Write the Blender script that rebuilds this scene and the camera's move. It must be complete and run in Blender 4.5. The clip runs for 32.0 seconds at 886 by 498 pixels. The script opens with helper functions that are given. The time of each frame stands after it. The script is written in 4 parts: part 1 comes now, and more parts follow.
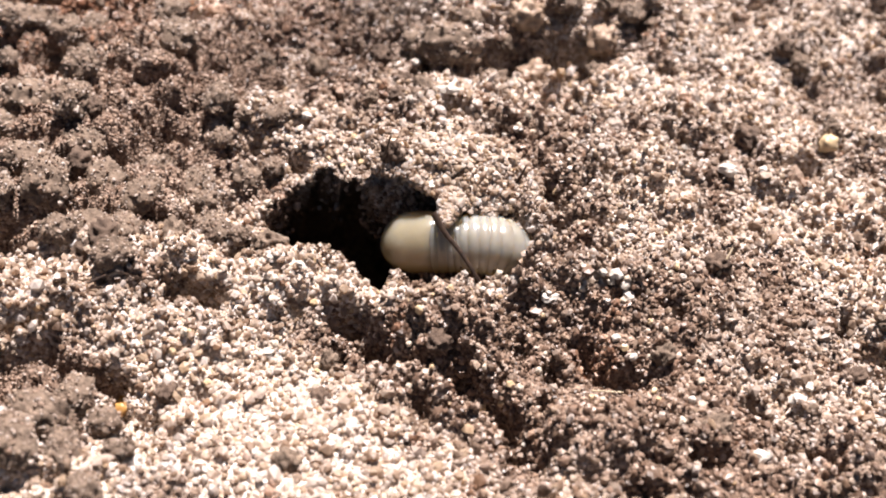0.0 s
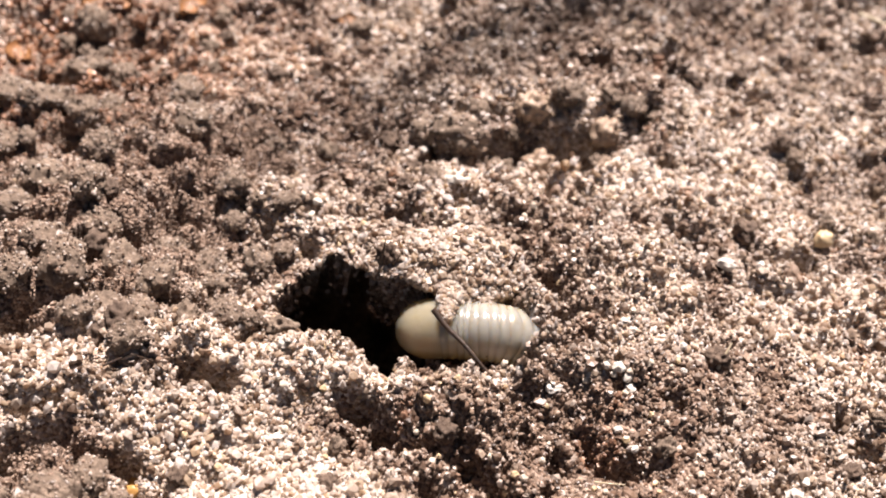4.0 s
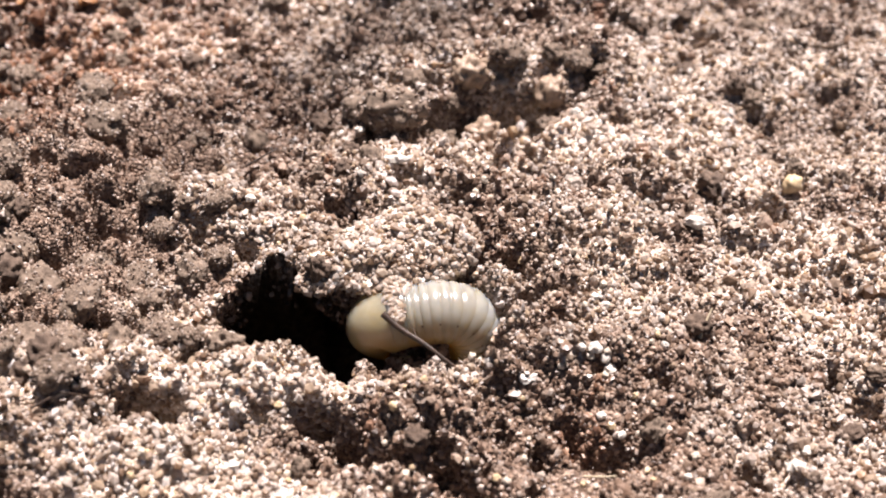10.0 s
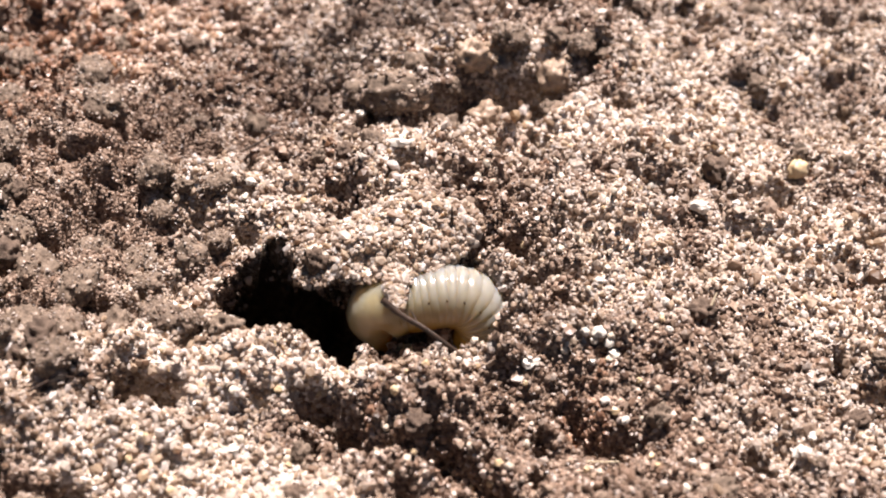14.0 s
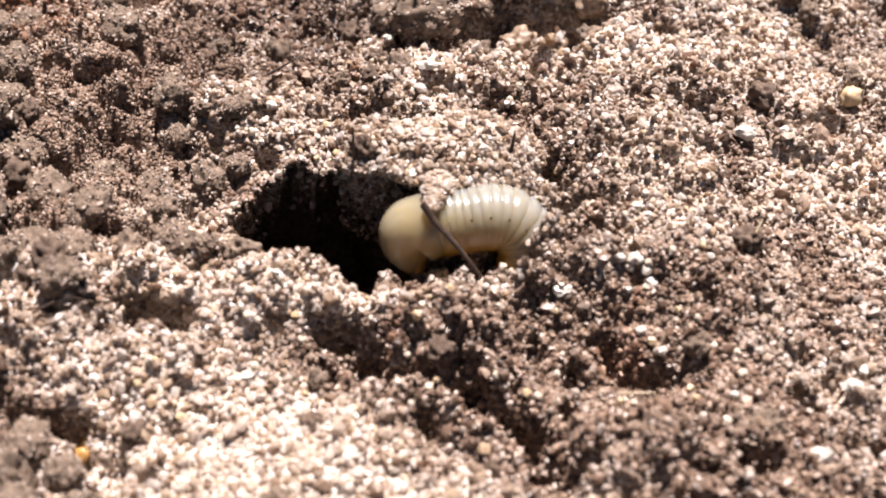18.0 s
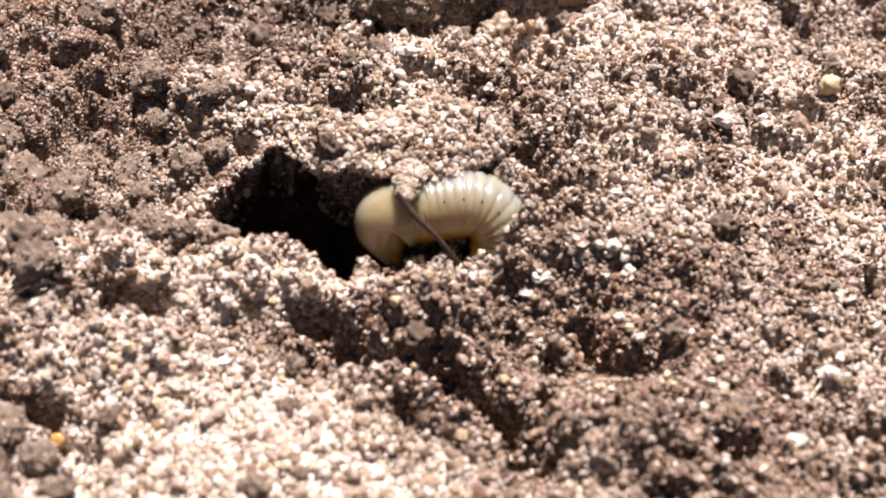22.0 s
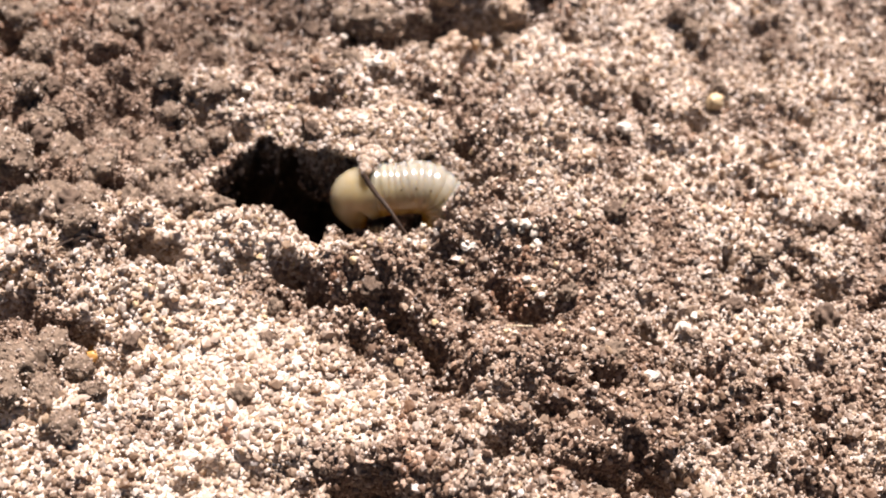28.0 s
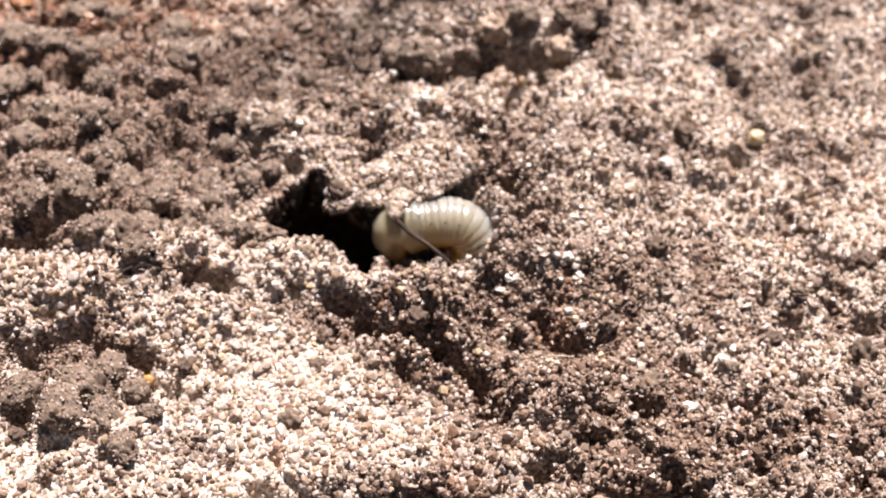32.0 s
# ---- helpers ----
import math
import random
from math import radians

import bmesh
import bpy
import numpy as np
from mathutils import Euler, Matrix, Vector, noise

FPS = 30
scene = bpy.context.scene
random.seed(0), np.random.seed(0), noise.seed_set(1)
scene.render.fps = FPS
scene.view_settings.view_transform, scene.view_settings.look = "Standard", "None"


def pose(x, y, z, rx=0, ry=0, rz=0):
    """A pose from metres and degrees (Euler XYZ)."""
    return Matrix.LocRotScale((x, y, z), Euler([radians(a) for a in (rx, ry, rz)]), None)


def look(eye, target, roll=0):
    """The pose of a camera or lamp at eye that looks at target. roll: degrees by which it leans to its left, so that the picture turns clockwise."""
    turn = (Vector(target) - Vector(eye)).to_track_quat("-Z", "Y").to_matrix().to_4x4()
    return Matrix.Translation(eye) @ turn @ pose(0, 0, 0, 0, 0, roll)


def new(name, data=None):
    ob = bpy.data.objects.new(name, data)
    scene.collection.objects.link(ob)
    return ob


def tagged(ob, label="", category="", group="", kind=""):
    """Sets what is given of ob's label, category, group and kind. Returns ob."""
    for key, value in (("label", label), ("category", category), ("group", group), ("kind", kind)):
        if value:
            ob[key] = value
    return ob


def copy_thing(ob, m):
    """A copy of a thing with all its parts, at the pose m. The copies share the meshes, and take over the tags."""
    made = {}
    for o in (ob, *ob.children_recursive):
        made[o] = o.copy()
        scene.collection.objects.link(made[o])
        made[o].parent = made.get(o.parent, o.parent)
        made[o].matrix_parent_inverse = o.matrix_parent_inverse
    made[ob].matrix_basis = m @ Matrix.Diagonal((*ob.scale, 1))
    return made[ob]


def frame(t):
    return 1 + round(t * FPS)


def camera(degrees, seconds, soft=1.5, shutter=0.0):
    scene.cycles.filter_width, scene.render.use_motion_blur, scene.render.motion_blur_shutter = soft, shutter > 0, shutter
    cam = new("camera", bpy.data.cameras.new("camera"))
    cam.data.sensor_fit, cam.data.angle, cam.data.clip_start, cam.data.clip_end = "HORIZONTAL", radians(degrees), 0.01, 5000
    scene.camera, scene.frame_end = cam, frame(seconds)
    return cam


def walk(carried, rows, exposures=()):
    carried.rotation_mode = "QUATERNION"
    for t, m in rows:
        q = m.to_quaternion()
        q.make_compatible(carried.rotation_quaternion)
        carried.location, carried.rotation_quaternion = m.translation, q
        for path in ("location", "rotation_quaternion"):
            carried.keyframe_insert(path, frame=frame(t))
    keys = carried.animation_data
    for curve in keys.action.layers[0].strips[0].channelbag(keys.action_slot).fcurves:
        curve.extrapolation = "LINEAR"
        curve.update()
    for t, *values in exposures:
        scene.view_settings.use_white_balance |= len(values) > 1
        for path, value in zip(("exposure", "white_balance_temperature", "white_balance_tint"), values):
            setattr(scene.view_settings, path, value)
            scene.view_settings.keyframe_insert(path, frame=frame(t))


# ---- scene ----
MM = 0.001  # the plan below is in millimetres

# ---- camera ----
cam = camera(40.2, 32.0, soft=1.95)
cam.data.dof.use_dof = True
cam.data.dof.focus_distance = 0.0535
cam.data.dof.aperture_fstop = 70.0
PATH = [
    (0, -1.70, -43.97, 39.51, 44.41, -2.64, 5.16),
    (0.5, -1.86, -43.90, 39.90, 44.86, -2.82, 5.36),
    (1, -2.14, -43.82, 40.31, 45.22, -3.08, 5.50),
    (1.5, -2.34, -43.72, 40.79, 45.57, -3.31, 5.67),
    (2, -2.61, -43.69, 41.26, 45.89, -3.59, 5.66),
    (2.5, -2.80, -43.79, 41.35, 46.46, -3.81, 5.62),
    (3, -2.83, -43.92, 41.40, 46.87, -3.90, 5.60),
    (3.5, -2.91, -44.04, 41.44, 47.09, -4.04, 5.54),
    (5.5, -2.90, -44.10, 41.66, 47.07, -4.15, 5.49),
    (6, -2.93, -44.08, 41.59, 47.22, -4.19, 5.41),
    (6.5, -2.98, -43.98, 41.79, 47.20, -4.27, 5.37),
    (7, -2.96, -43.96, 41.81, 47.38, -4.32, 5.32),
    (7.5, -2.89, -43.81, 41.87, 47.46, -4.37, 5.12),
    (8, -3.01, -43.30, 41.64, 47.46, -4.27, 4.60),
    (8.5, -3.22, -42.35, 41.03, 47.33, -3.77, 3.65),
    (9, -3.48, -41.25, 40.29, 46.76, -3.02, 2.37),
    (9.5, -3.64, -40.31, 39.73, 45.80, -2.22, 0.71),
    (10, -3.51, -39.89, 39.28, 45.40, -1.88, -0.52),
    (10.5, -3.27, -39.66, 39.11, 45.25, -2.21, -1.22),
    (11, -3.22, -39.60, 39.01, 45.20, -2.51, -1.54),
    (11.5, -3.25, -39.72, 38.81, 45.29, -2.50, -1.53),
    (12, -3.35, -39.75, 38.68, 45.23, -2.43, -1.33),
    (12.5, -3.46, -39.81, 38.50, 45.25, -2.33, -1.15),
    (13, -3.49, -39.83, 38.52, 45.20, -2.19, -0.94),
    (13.5, -3.54, -39.77, 38.64, 45.07, -2.07, -0.71),
    (15.5, -3.63, -40.66, 37.75, 45.21, -1.68, 0.25),
    (16, -3.53, -41.09, 37.18, 43.92, -1.49, 0.43),
    (16.5, -3.24, -40.67, 36.59, 43.68, -1.18, 0.95),
    (17, -2.92, -40.09, 35.97, 44.05, -0.87, 1.34),
    (17.5, -2.78, -39.65, 35.45, 44.17, -0.69, 1.43),
    (18, -2.75, -39.47, 35.13, 44.03, -0.72, 1.33),
    (18.5, -2.79, -39.50, 34.97, 43.84, -0.91, 1.15),
    (19, -2.77, -39.61, 34.84, 43.83, -1.03, 1.01),
    (19.5, -2.82, -39.58, 34.87, 43.66, -1.28, 0.90),
    (20, -2.73, -39.54, 34.91, 43.61, -1.34, 0.91),
    (20.5, -2.70, -39.52, 34.96, 43.55, -1.43, 0.87),
    (21, -2.73, -39.49, 34.99, 43.52, -1.53, 0.83),
    (21.5, -2.65, -39.49, 34.99, 43.52, -1.49, 0.85),
    (22, -2.60, -39.48, 35.01, 43.50, -1.46, 0.89),
    (22.5, -2.57, -39.51, 34.97, 43.60, -1.41, 0.88),
    (23, -2.62, -39.31, 34.93, 43.62, -1.43, 0.92),
    (23.5, -2.82, -38.98, 34.92, 43.47, -1.57, 0.90),
    (24, -2.93, -38.79, 34.90, 43.33, -1.63, 0.88),
    (24.5, -3.01, -38.74, 34.81, 43.08, -1.67, 0.83),
    (25, -3.11, -38.75, 34.71, 42.69, -1.77, 0.77),
    (25.5, -3.18, -38.85, 34.57, 42.24, -1.79, 0.76),
    (27.5, -1.36, -45.54, 41.59, 41.39, -2.88, 2.04),
    (28, -0.85, -48.82, 44.61, 42.45, -3.32, 1.99),
    (28.5, -0.87, -50.09, 45.92, 42.87, -3.42, 2.14),
    (29, -0.85, -50.05, 45.90, 42.87, -3.07, 2.52),
    (29.5, -0.80, -49.93, 45.93, 42.86, -2.69, 2.87),
    (30, -0.79, -50.04, 45.89, 43.10, -2.45, 3.13),
    (30.5, -0.87, -50.01, 45.96, 43.21, -2.34, 3.37),
    (31, -0.92, -49.99, 45.97, 43.39, -2.26, 3.52),
    (31.5, -0.87, -49.98, 45.98, 43.57, -2.14, 3.71),
    (32, -0.89, -49.88, 46.05, 43.64, -2.19, 3.88),
]
walk(cam, [(t, pose(x * MM, y * MM, z * MM, rx, ry, rz)) for t, x, y, z, rx, ry, rz in PATH],
     [(t, 1.58, k, 10.0) for t, k in ((0, 6500), (2.5, 6720), (4.5, 6600), (7, 6380), (11, 6380), (13, 6500), (16, 6600), (19, 6450), (25, 6500), (28, 6740), (30, 6450), (32, 6420))])

# ---- light ----
SUN_AZ, SUN_EL = radians(9), radians(65)  # azimuth from +y towards +x
SUN = Vector((math.sin(SUN_AZ) * math.cos(SUN_EL), math.cos(SUN_AZ) * math.cos(SUN_EL), math.sin(SUN_EL)))
world = bpy.data.worlds.new("sky")
scene.world = world
world.use_nodes = True
sky = world.node_tree.nodes.new("ShaderNodeTexSky")
sky.sky_type = "NISHITA"
sky.sun_disc = False
sky.sun_elevation = SUN_EL
sky.sun_rotation = SUN_AZ
back = world.node_tree.nodes["Background"]
back.inputs["Strength"].default_value = 0.015
world.node_tree.links.new(sky.outputs["Color"], back.inputs["Color"])
lamp = bpy.data.lights.new("sun", "SUN")
lamp.energy, lamp.angle, lamp.color = 5.0, radians(0.53), (1.0, 0.9, 0.868)
sun_ob = new("sun", lamp)
sun_ob.matrix_world = look(SUN * 2.0, (0, 0, 0))


# ---- materials ----
def shader(name, rough=0.6, spec=0.4):
    mat = bpy.data.materials.new(name)
    mat.use_nodes = True
    bsdf = mat.node_tree.nodes["Principled BSDF"]
    bsdf.inputs["Roughness"].default_value = rough
    bsdf.inputs["Specular IOR Level"].default_value = spec
    return mat, mat.node_tree.nodes, mat.node_tree.links, bsdf


def ramp_node(nodes, stops):
    node = nodes.new("ShaderNodeValToRGB")
    els = node.color_ramp.elements
    while len(els) < len(stops):
        els.new(0.5)
    for el, (at, col) in zip(els, stops):
        el.position, el.color = at, (*col, 1)
    return node


def noise_node(nodes, links, scale, detail=4.0, rough=0.6):
    coord = nodes.new("ShaderNodeTexCoord")
    tex = nodes.new("ShaderNodeTexNoise")
    tex.inputs["Scale"].default_value = scale
    tex.inputs["Detail"].default_value = detail
    tex.inputs["Roughness"].default_value = rough
    links.new(coord.outputs["Object"], tex.inputs["Vector"])
    return tex


def mix_node(nodes, links, fac, a, b, blend="MIX"):
    mix = nodes.new("ShaderNodeMix")
    mix.data_type, mix.blend_type = "RGBA", blend
    for sock, value in ((mix.inputs["Factor"], fac), (mix.inputs[6], a), (mix.inputs[7], b)):
        if isinstance(value, bpy.types.NodeSocket):
            links.new(value, sock)
        else:
            sock.default_value = value if isinstance(value, float) else (*value, 1)
    return mix.outputs[2]


def bump_node(nodes, links, bsdf, height, strength, dist):
    bump = nodes.new("ShaderNodeBump")
    bump.inputs["Strength"].default_value = strength
    bump.inputs["Distance"].default_value = dist
    links.new(height, bump.inputs["Height"])
    links.new(bump.outputs["Normal"], bsdf.inputs["Normal"])


QUARTZ = [(0.0, (0.20, 0.125, 0.08)), (0.1, (0.34, 0.232, 0.16)), (0.25, (0.47, 0.36, 0.275)), (0.42, (0.58, 0.475, 0.395)), (0.52, (0.56, 0.44, 0.32)),
          (0.6, (0.66, 0.565, 0.49)), (0.75, (0.74, 0.665, 0.60)), (0.86, (0.80, 0.755, 0.72)), (0.92, (0.56, 0.40, 0.24)), (0.95, (0.86, 0.83, 0.82))]
LOAM = [(0.0, (0.04, 0.023, 0.015)), (0.25, (0.095, 0.058, 0.04)), (0.6, (0.165, 0.106, 0.074)), (0.88, (0.27, 0.185, 0.135)), (1.0, (0.432, 0.335, 0.269))]


def washed(nodes, links, pick, pale):
    """Where 'pale' passes 1 the sand is washed clean: more of its grains come from the white end."""
    more = nodes.new("ShaderNodeMapRange")
    more.inputs["From Min"].default_value, more.inputs["From Max"].default_value = 1.0, 1.9
    links.new(pale, more.inputs["Value"])
    out = nodes.new("ShaderNodeMix")
    links.new(more.outputs["Result"], out.inputs["Factor"])
    links.new(pick, out.inputs[2])
    out.inputs[3].default_value = 0.8
    return out.outputs[0]


def grain_material(name):
    """Sand: pale quartz mixed with brown loam by the attribute 'pale', each grain of its own colour."""
    mat, nodes, links, bsdf = shader(name, 0.34, 0.5)
    geo = nodes.new("ShaderNodeNewGeometry")
    quartz = ramp_node(nodes, QUARTZ)
    loam = ramp_node(nodes, LOAM)
    att = nodes.new("ShaderNodeAttribute")
    att.attribute_name = "pale"
    links.new(washed(nodes, links, geo.outputs["Random Per Island"], att.outputs["Fac"]), quartz.inputs["Fac"])
    links.new(geo.outputs["Random Per Island"], loam.inputs["Fac"])
    col = mix_node(nodes, links, att.outputs["Fac"], loam.outputs["Color"], quartz.outputs["Color"])
    rust = nodes.new("ShaderNodeAttribute")
    rust.attribute_name = "rust"
    col = mix_node(nodes, links, rust.outputs["Fac"], col, mix_node(nodes, links, 1.0, col, (1.0, 0.66, 0.46), "MULTIPLY"))
    tex = noise_node(nodes, links, 9000, 3)
    col = mix_node(nodes, links, 0.35, col, mix_node(nodes, links, tex.outputs["Fac"], (0.35, 0.27, 0.2), (1.0, 0.97, 0.92)), "MULTIPLY")
    links.new(col, bsdf.inputs["Base Color"])
    gloss = nodes.new("ShaderNodeMapRange")
    gloss.inputs["To Min"].default_value, gloss.inputs["To Max"].default_value = 0.16, 0.66
    links.new(tex.outputs["Fac"], gloss.inputs["Value"])
    links.new(gloss.outputs["Result"], bsdf.inputs["Roughness"])
    bump_node(nodes, links, bsdf, tex.outputs["Fac"], 0.35, 0.00006)
    glow = nodes.new("ShaderNodeBsdfTranslucent")  # quartz lets light through
    links.new(mix_node(nodes, links, 0.5, col, mix_node(nodes, links, 1.0, col, (1.0, 0.92, 0.85), "MULTIPLY")), glow.inputs["Color"])
    both = nodes.new("ShaderNodeMixShader")
    share = nodes.new("ShaderNodeMath")
    share.operation = "MULTIPLY"
    share.inputs[1].default_value = 0.58
    most = nodes.new("ShaderNodeMath")
    most.operation = "MINIMUM"
    most.inputs[1].default_value = 0.9
    links.new(att.outputs["Fac"], most.inputs[0])
    links.new(most.outputs[0], share.inputs[0])
    links.new(share.outputs[0], both.inputs["Fac"])
    links.new(bsdf.outputs[0], both.inputs[1])
    links.new(glow.outputs[0], both.inputs[2])
    links.new(both.outputs[0], nodes["Material Output"].inputs["Surface"])
    return mat


def soil_material(name, dark, light, scale=2500.0, fine_sand=0.0):
    """Loam: two scales of tone and a crumbly relief, with fine sand in it where asked for."""
    mat, nodes, links, bsdf = shader(name, 0.8, 0.3)
    fine, broad = noise_node(nodes, links, scale, 6, 0.7), noise_node(nodes, links, scale / 9, 3)
    tone = ramp_node(nodes, [(0.3, dark), (0.72, light)])
    links.new(fine.outputs["Fac"], tone.inputs["Fac"])
    shade = ramp_node(nodes, [(0.3, (0.6, 0.56, 0.52)), (0.7, (1, 1, 1))])
    links.new(broad.outputs["Fac"], shade.inputs["Fac"])
    col = mix_node(nodes, links, 1.0, tone.outputs["Color"], shade.outputs["Color"], "MULTIPLY")
    relief = fine.outputs["Fac"]
    if fine_sand:
        coord = nodes.new("ShaderNodeTexCoord")
        cell = nodes.new("ShaderNodeTexVoronoi")
        cell.inputs["Scale"].default_value = 6500.0
        links.new(coord.outputs["Object"], cell.inputs["Vector"])
        pick = nodes.new("ShaderNodeSeparateColor")
        links.new(cell.outputs["Color"], pick.inputs[0])
        quartz, loam = ramp_node(nodes, QUARTZ), ramp_node(nodes, LOAM)
        att = nodes.new("ShaderNodeAttribute")
        att.attribute_name = "pale"
        links.new(washed(nodes, links, pick.outputs[0], att.outputs["Fac"]), quartz.inputs["Fac"])
        links.new(pick.outputs[0], loam.inputs["Fac"])
        sandy = mix_node(nodes, links, att.outputs["Fac"], loam.outputs["Color"], quartz.outputs["Color"])
        col = mix_node(nodes, links, fine_sand, col, sandy)
        turned = nodes.new("ShaderNodeMath")
        turned.operation = "SUBTRACT"
        turned.inputs[0].default_value = 1.0
        links.new(cell.outputs["Distance"], turned.inputs[1])
        relief = turned.outputs[0]
    links.new(col, bsdf.inputs["Base Color"])
    bump_node(nodes, links, bsdf, relief, 0.8, 0.0002)
    return mat


def plain_material(name, a, b, rough=0.6, scale=1500.0, spec=0.4):
    mat, nodes, links, bsdf = shader(name, rough, spec)
    tex = noise_node(nodes, links, scale, 5)
    tone = ramp_node(nodes, [(0.3, a), (0.7, b)])
    links.new(tex.outputs["Fac"], tone.inputs["Fac"])
    links.new(tone.outputs["Color"], bsdf.inputs["Base Color"])
    bump_node(nodes, links, bsdf, tex.outputs["Fac"], 0.4, 0.00008)
    return mat


def skin_material(name):
    """Larval skin: waxy and translucent; the attribute 'gut' says where the amber gut shows through the grey white fat."""
    mat, nodes, links, bsdf = shader(name, 0.22, 0.6)
    broad, fine = noise_node(nodes, links, 650, 4), noise_node(nodes, links, 3500, 4)
    fat = ramp_node(nodes, [(0.3, (0.175, 0.16, 0.126)), (0.7, (0.27, 0.26, 0.234))])
    links.new(broad.outputs["Fac"], fat.inputs["Fac"])
    att = nodes.new("ShaderNodeAttribute")
    att.attribute_name = "gut"
    amber = ramp_node(nodes, [(0.0, (0.28, 0.274, 0.254)), (0.45, (0.285, 0.216, 0.09)), (1.0, (0.34, 0.175, 0.012))])
    links.new(att.outputs["Fac"], amber.inputs["Fac"])
    share = nodes.new("ShaderNodeMapRange")
    share.inputs["To Min"].default_value, share.inputs["To Max"].default_value = 0.35, 0.9
    links.new(att.outputs["Fac"], share.inputs["Value"])
    links.new(mix_node(nodes, links, share.outputs["Result"], fat.outputs["Color"], amber.outputs["Color"]), bsdf.inputs["Base Color"])
    bsdf.inputs["Subsurface Weight"].default_value = 1.0
    bsdf.inputs["Subsurface Radius"].default_value = (1.0, 0.8, 0.5)
    bsdf.inputs["Subsurface Scale"].default_value = 0.0028
    bsdf.inputs["Coat Weight"].default_value = 0.5  # wet sheen
    bsdf.inputs["Coat Roughness"].default_value = 0.12
    bump_node(nodes, links, bsdf, fine.outputs["Fac"], 0.25, 0.00005)
    return mat


M_GRAIN = grain_material("sand")
M_SOIL = soil_material("sandy_loam", (0.05, 0.034, 0.025), (0.2, 0.142, 0.107), 2500.0, 0.85)
M_CRUST = soil_material("loam", (0.05, 0.033, 0.025), (0.21, 0.15, 0.112))
M_CLOD = soil_material("grey_loam", (0.07, 0.05, 0.038), (0.345, 0.263, 0.2), 3200.0)
M_SKIN = skin_material("larva_skin")
M_LEG = plain_material("larva_leg", (0.36, 0.28, 0.16), (0.5, 0.42, 0.28), 0.3)
M_SPOT = plain_material("spiracle", (0.03, 0.016, 0.009), (0.08, 0.042, 0.02))
M_ROOT = plain_material("root", (0.012, 0.007, 0.005), (0.055, 0.03, 0.018), 0.5, 4000.0)
M_YELLOW = plain_material("yellow_quartz", (0.38, 0.27, 0.15), (0.55, 0.43, 0.28), 0.4)
M_OCHRE = plain_material("ochre_quartz", (0.26, 0.13, 0.035), (0.46, 0.27, 0.09), 0.35)
M_TAN = plain_material("tan_stone", (0.14, 0.092, 0.062), (0.36, 0.265, 0.19), 0.5, 2500.0)
M_WHITE = plain_material("white_quartz", (0.42, 0.37, 0.31), (0.66, 0.62, 0.57), 0.35, 5000.0)
M_PALE = plain_material("pale_quartz", (0.4, 0.33, 0.26), (0.56, 0.49, 0.4), 0.25)
M_LEAF = plain_material("dry_leaf", (0.12, 0.05, 0.02), (0.28, 0.13, 0.045), 0.6, 900.0)
M_STRAW = plain_material("straw", (0.36, 0.29, 0.19), (0.55, 0.47, 0.34), 0.5, 2000.0)
M_GRASS = plain_material("grass", (0.05, 0.10, 0.025), (0.10, 0.16, 0.04), 0.5, 300.0)


# ---- shapes ----
RNG = np.random.default_rng(11)
TABLES = [RNG.random((256, 256)) for _ in range(12)]


def value_noise(x, y, size, k):
    """Smooth noise in 0..1 with cells of that size."""
    u, v = x / size + 91.7, y / size + 57.3
    i, j = np.floor(u).astype(int), np.floor(v).astype(int)
    a, b = u - i, v - j
    a, b = a * a * (3 - 2 * a), b * b * (3 - 2 * b)
    tab = TABLES[k % 12]
    p, q, r, s = tab[i % 256, j % 256], tab[(i + 1) % 256, j % 256], tab[i % 256, (j + 1) % 256], tab[(i + 1) % 256, (j + 1) % 256]
    return (p * (1 - a) + q * a) * (1 - b) + (r * (1 - a) + s * a) * b


def cell_height(x, y, size, k):
    """A random height 0..1 for each cell of a jittered lattice, flat over the cell."""
    u, v = x / size + 40.3, y / size + 63.9
    i, j = np.floor(u).astype(int), np.floor(v).astype(int)
    best, out = np.full(u.shape, 9.0), np.zeros(u.shape)
    for di in (-1, 0, 1):
        for dj in (-1, 0, 1):
            ii, jj = i + di, j + dj
            d = np.hypot(u - ii - 0.12 - 0.76 * TABLES[k % 12][ii % 256, jj % 256], v - jj - 0.12 - 0.76 * TABLES[(k + 1) % 12][ii % 256, jj % 256])
            out = np.where(d < best, TABLES[(k + 3) % 12][ii % 256, jj % 256], out)
            best = np.minimum(best, d)
    return out


def cells(x, y, size, k):
    """Distances to the nearest and second nearest seed of a jittered lattice, in cell sizes."""
    u, v = x / size + 40.3, y / size + 63.9
    i, j = np.floor(u).astype(int), np.floor(v).astype(int)
    first, second = np.full(u.shape, 9.0), np.full(u.shape, 9.0)
    for di in (-1, 0, 1):
        for dj in (-1, 0, 1):
            ii, jj = i + di, j + dj
            px = ii + 0.12 + 0.76 * TABLES[k % 12][ii % 256, jj % 256]
            py = jj + 0.12 + 0.76 * TABLES[(k + 1) % 12][ii % 256, jj % 256]
            d = np.hypot(u - px, v - py)
            second = np.minimum(second, np.maximum(first, d))
            first = np.minimum(first, d)
    return first, second


def blob(x, y, cx, cy, rx, ry, turn=0.0):
    c, s = math.cos(radians(turn)), math.sin(radians(turn))
    u, v = (x - cx) * c + (y - cy) * s, -(x - cx) * s + (y - cy) * c
    return (u / rx) ** 2 + (v / ry) ** 2


def soft_step(v, lo, hi):
    w = np.clip((v - lo) / (hi - lo), 0, 1)
    return w * w * (3 - 2 * w)


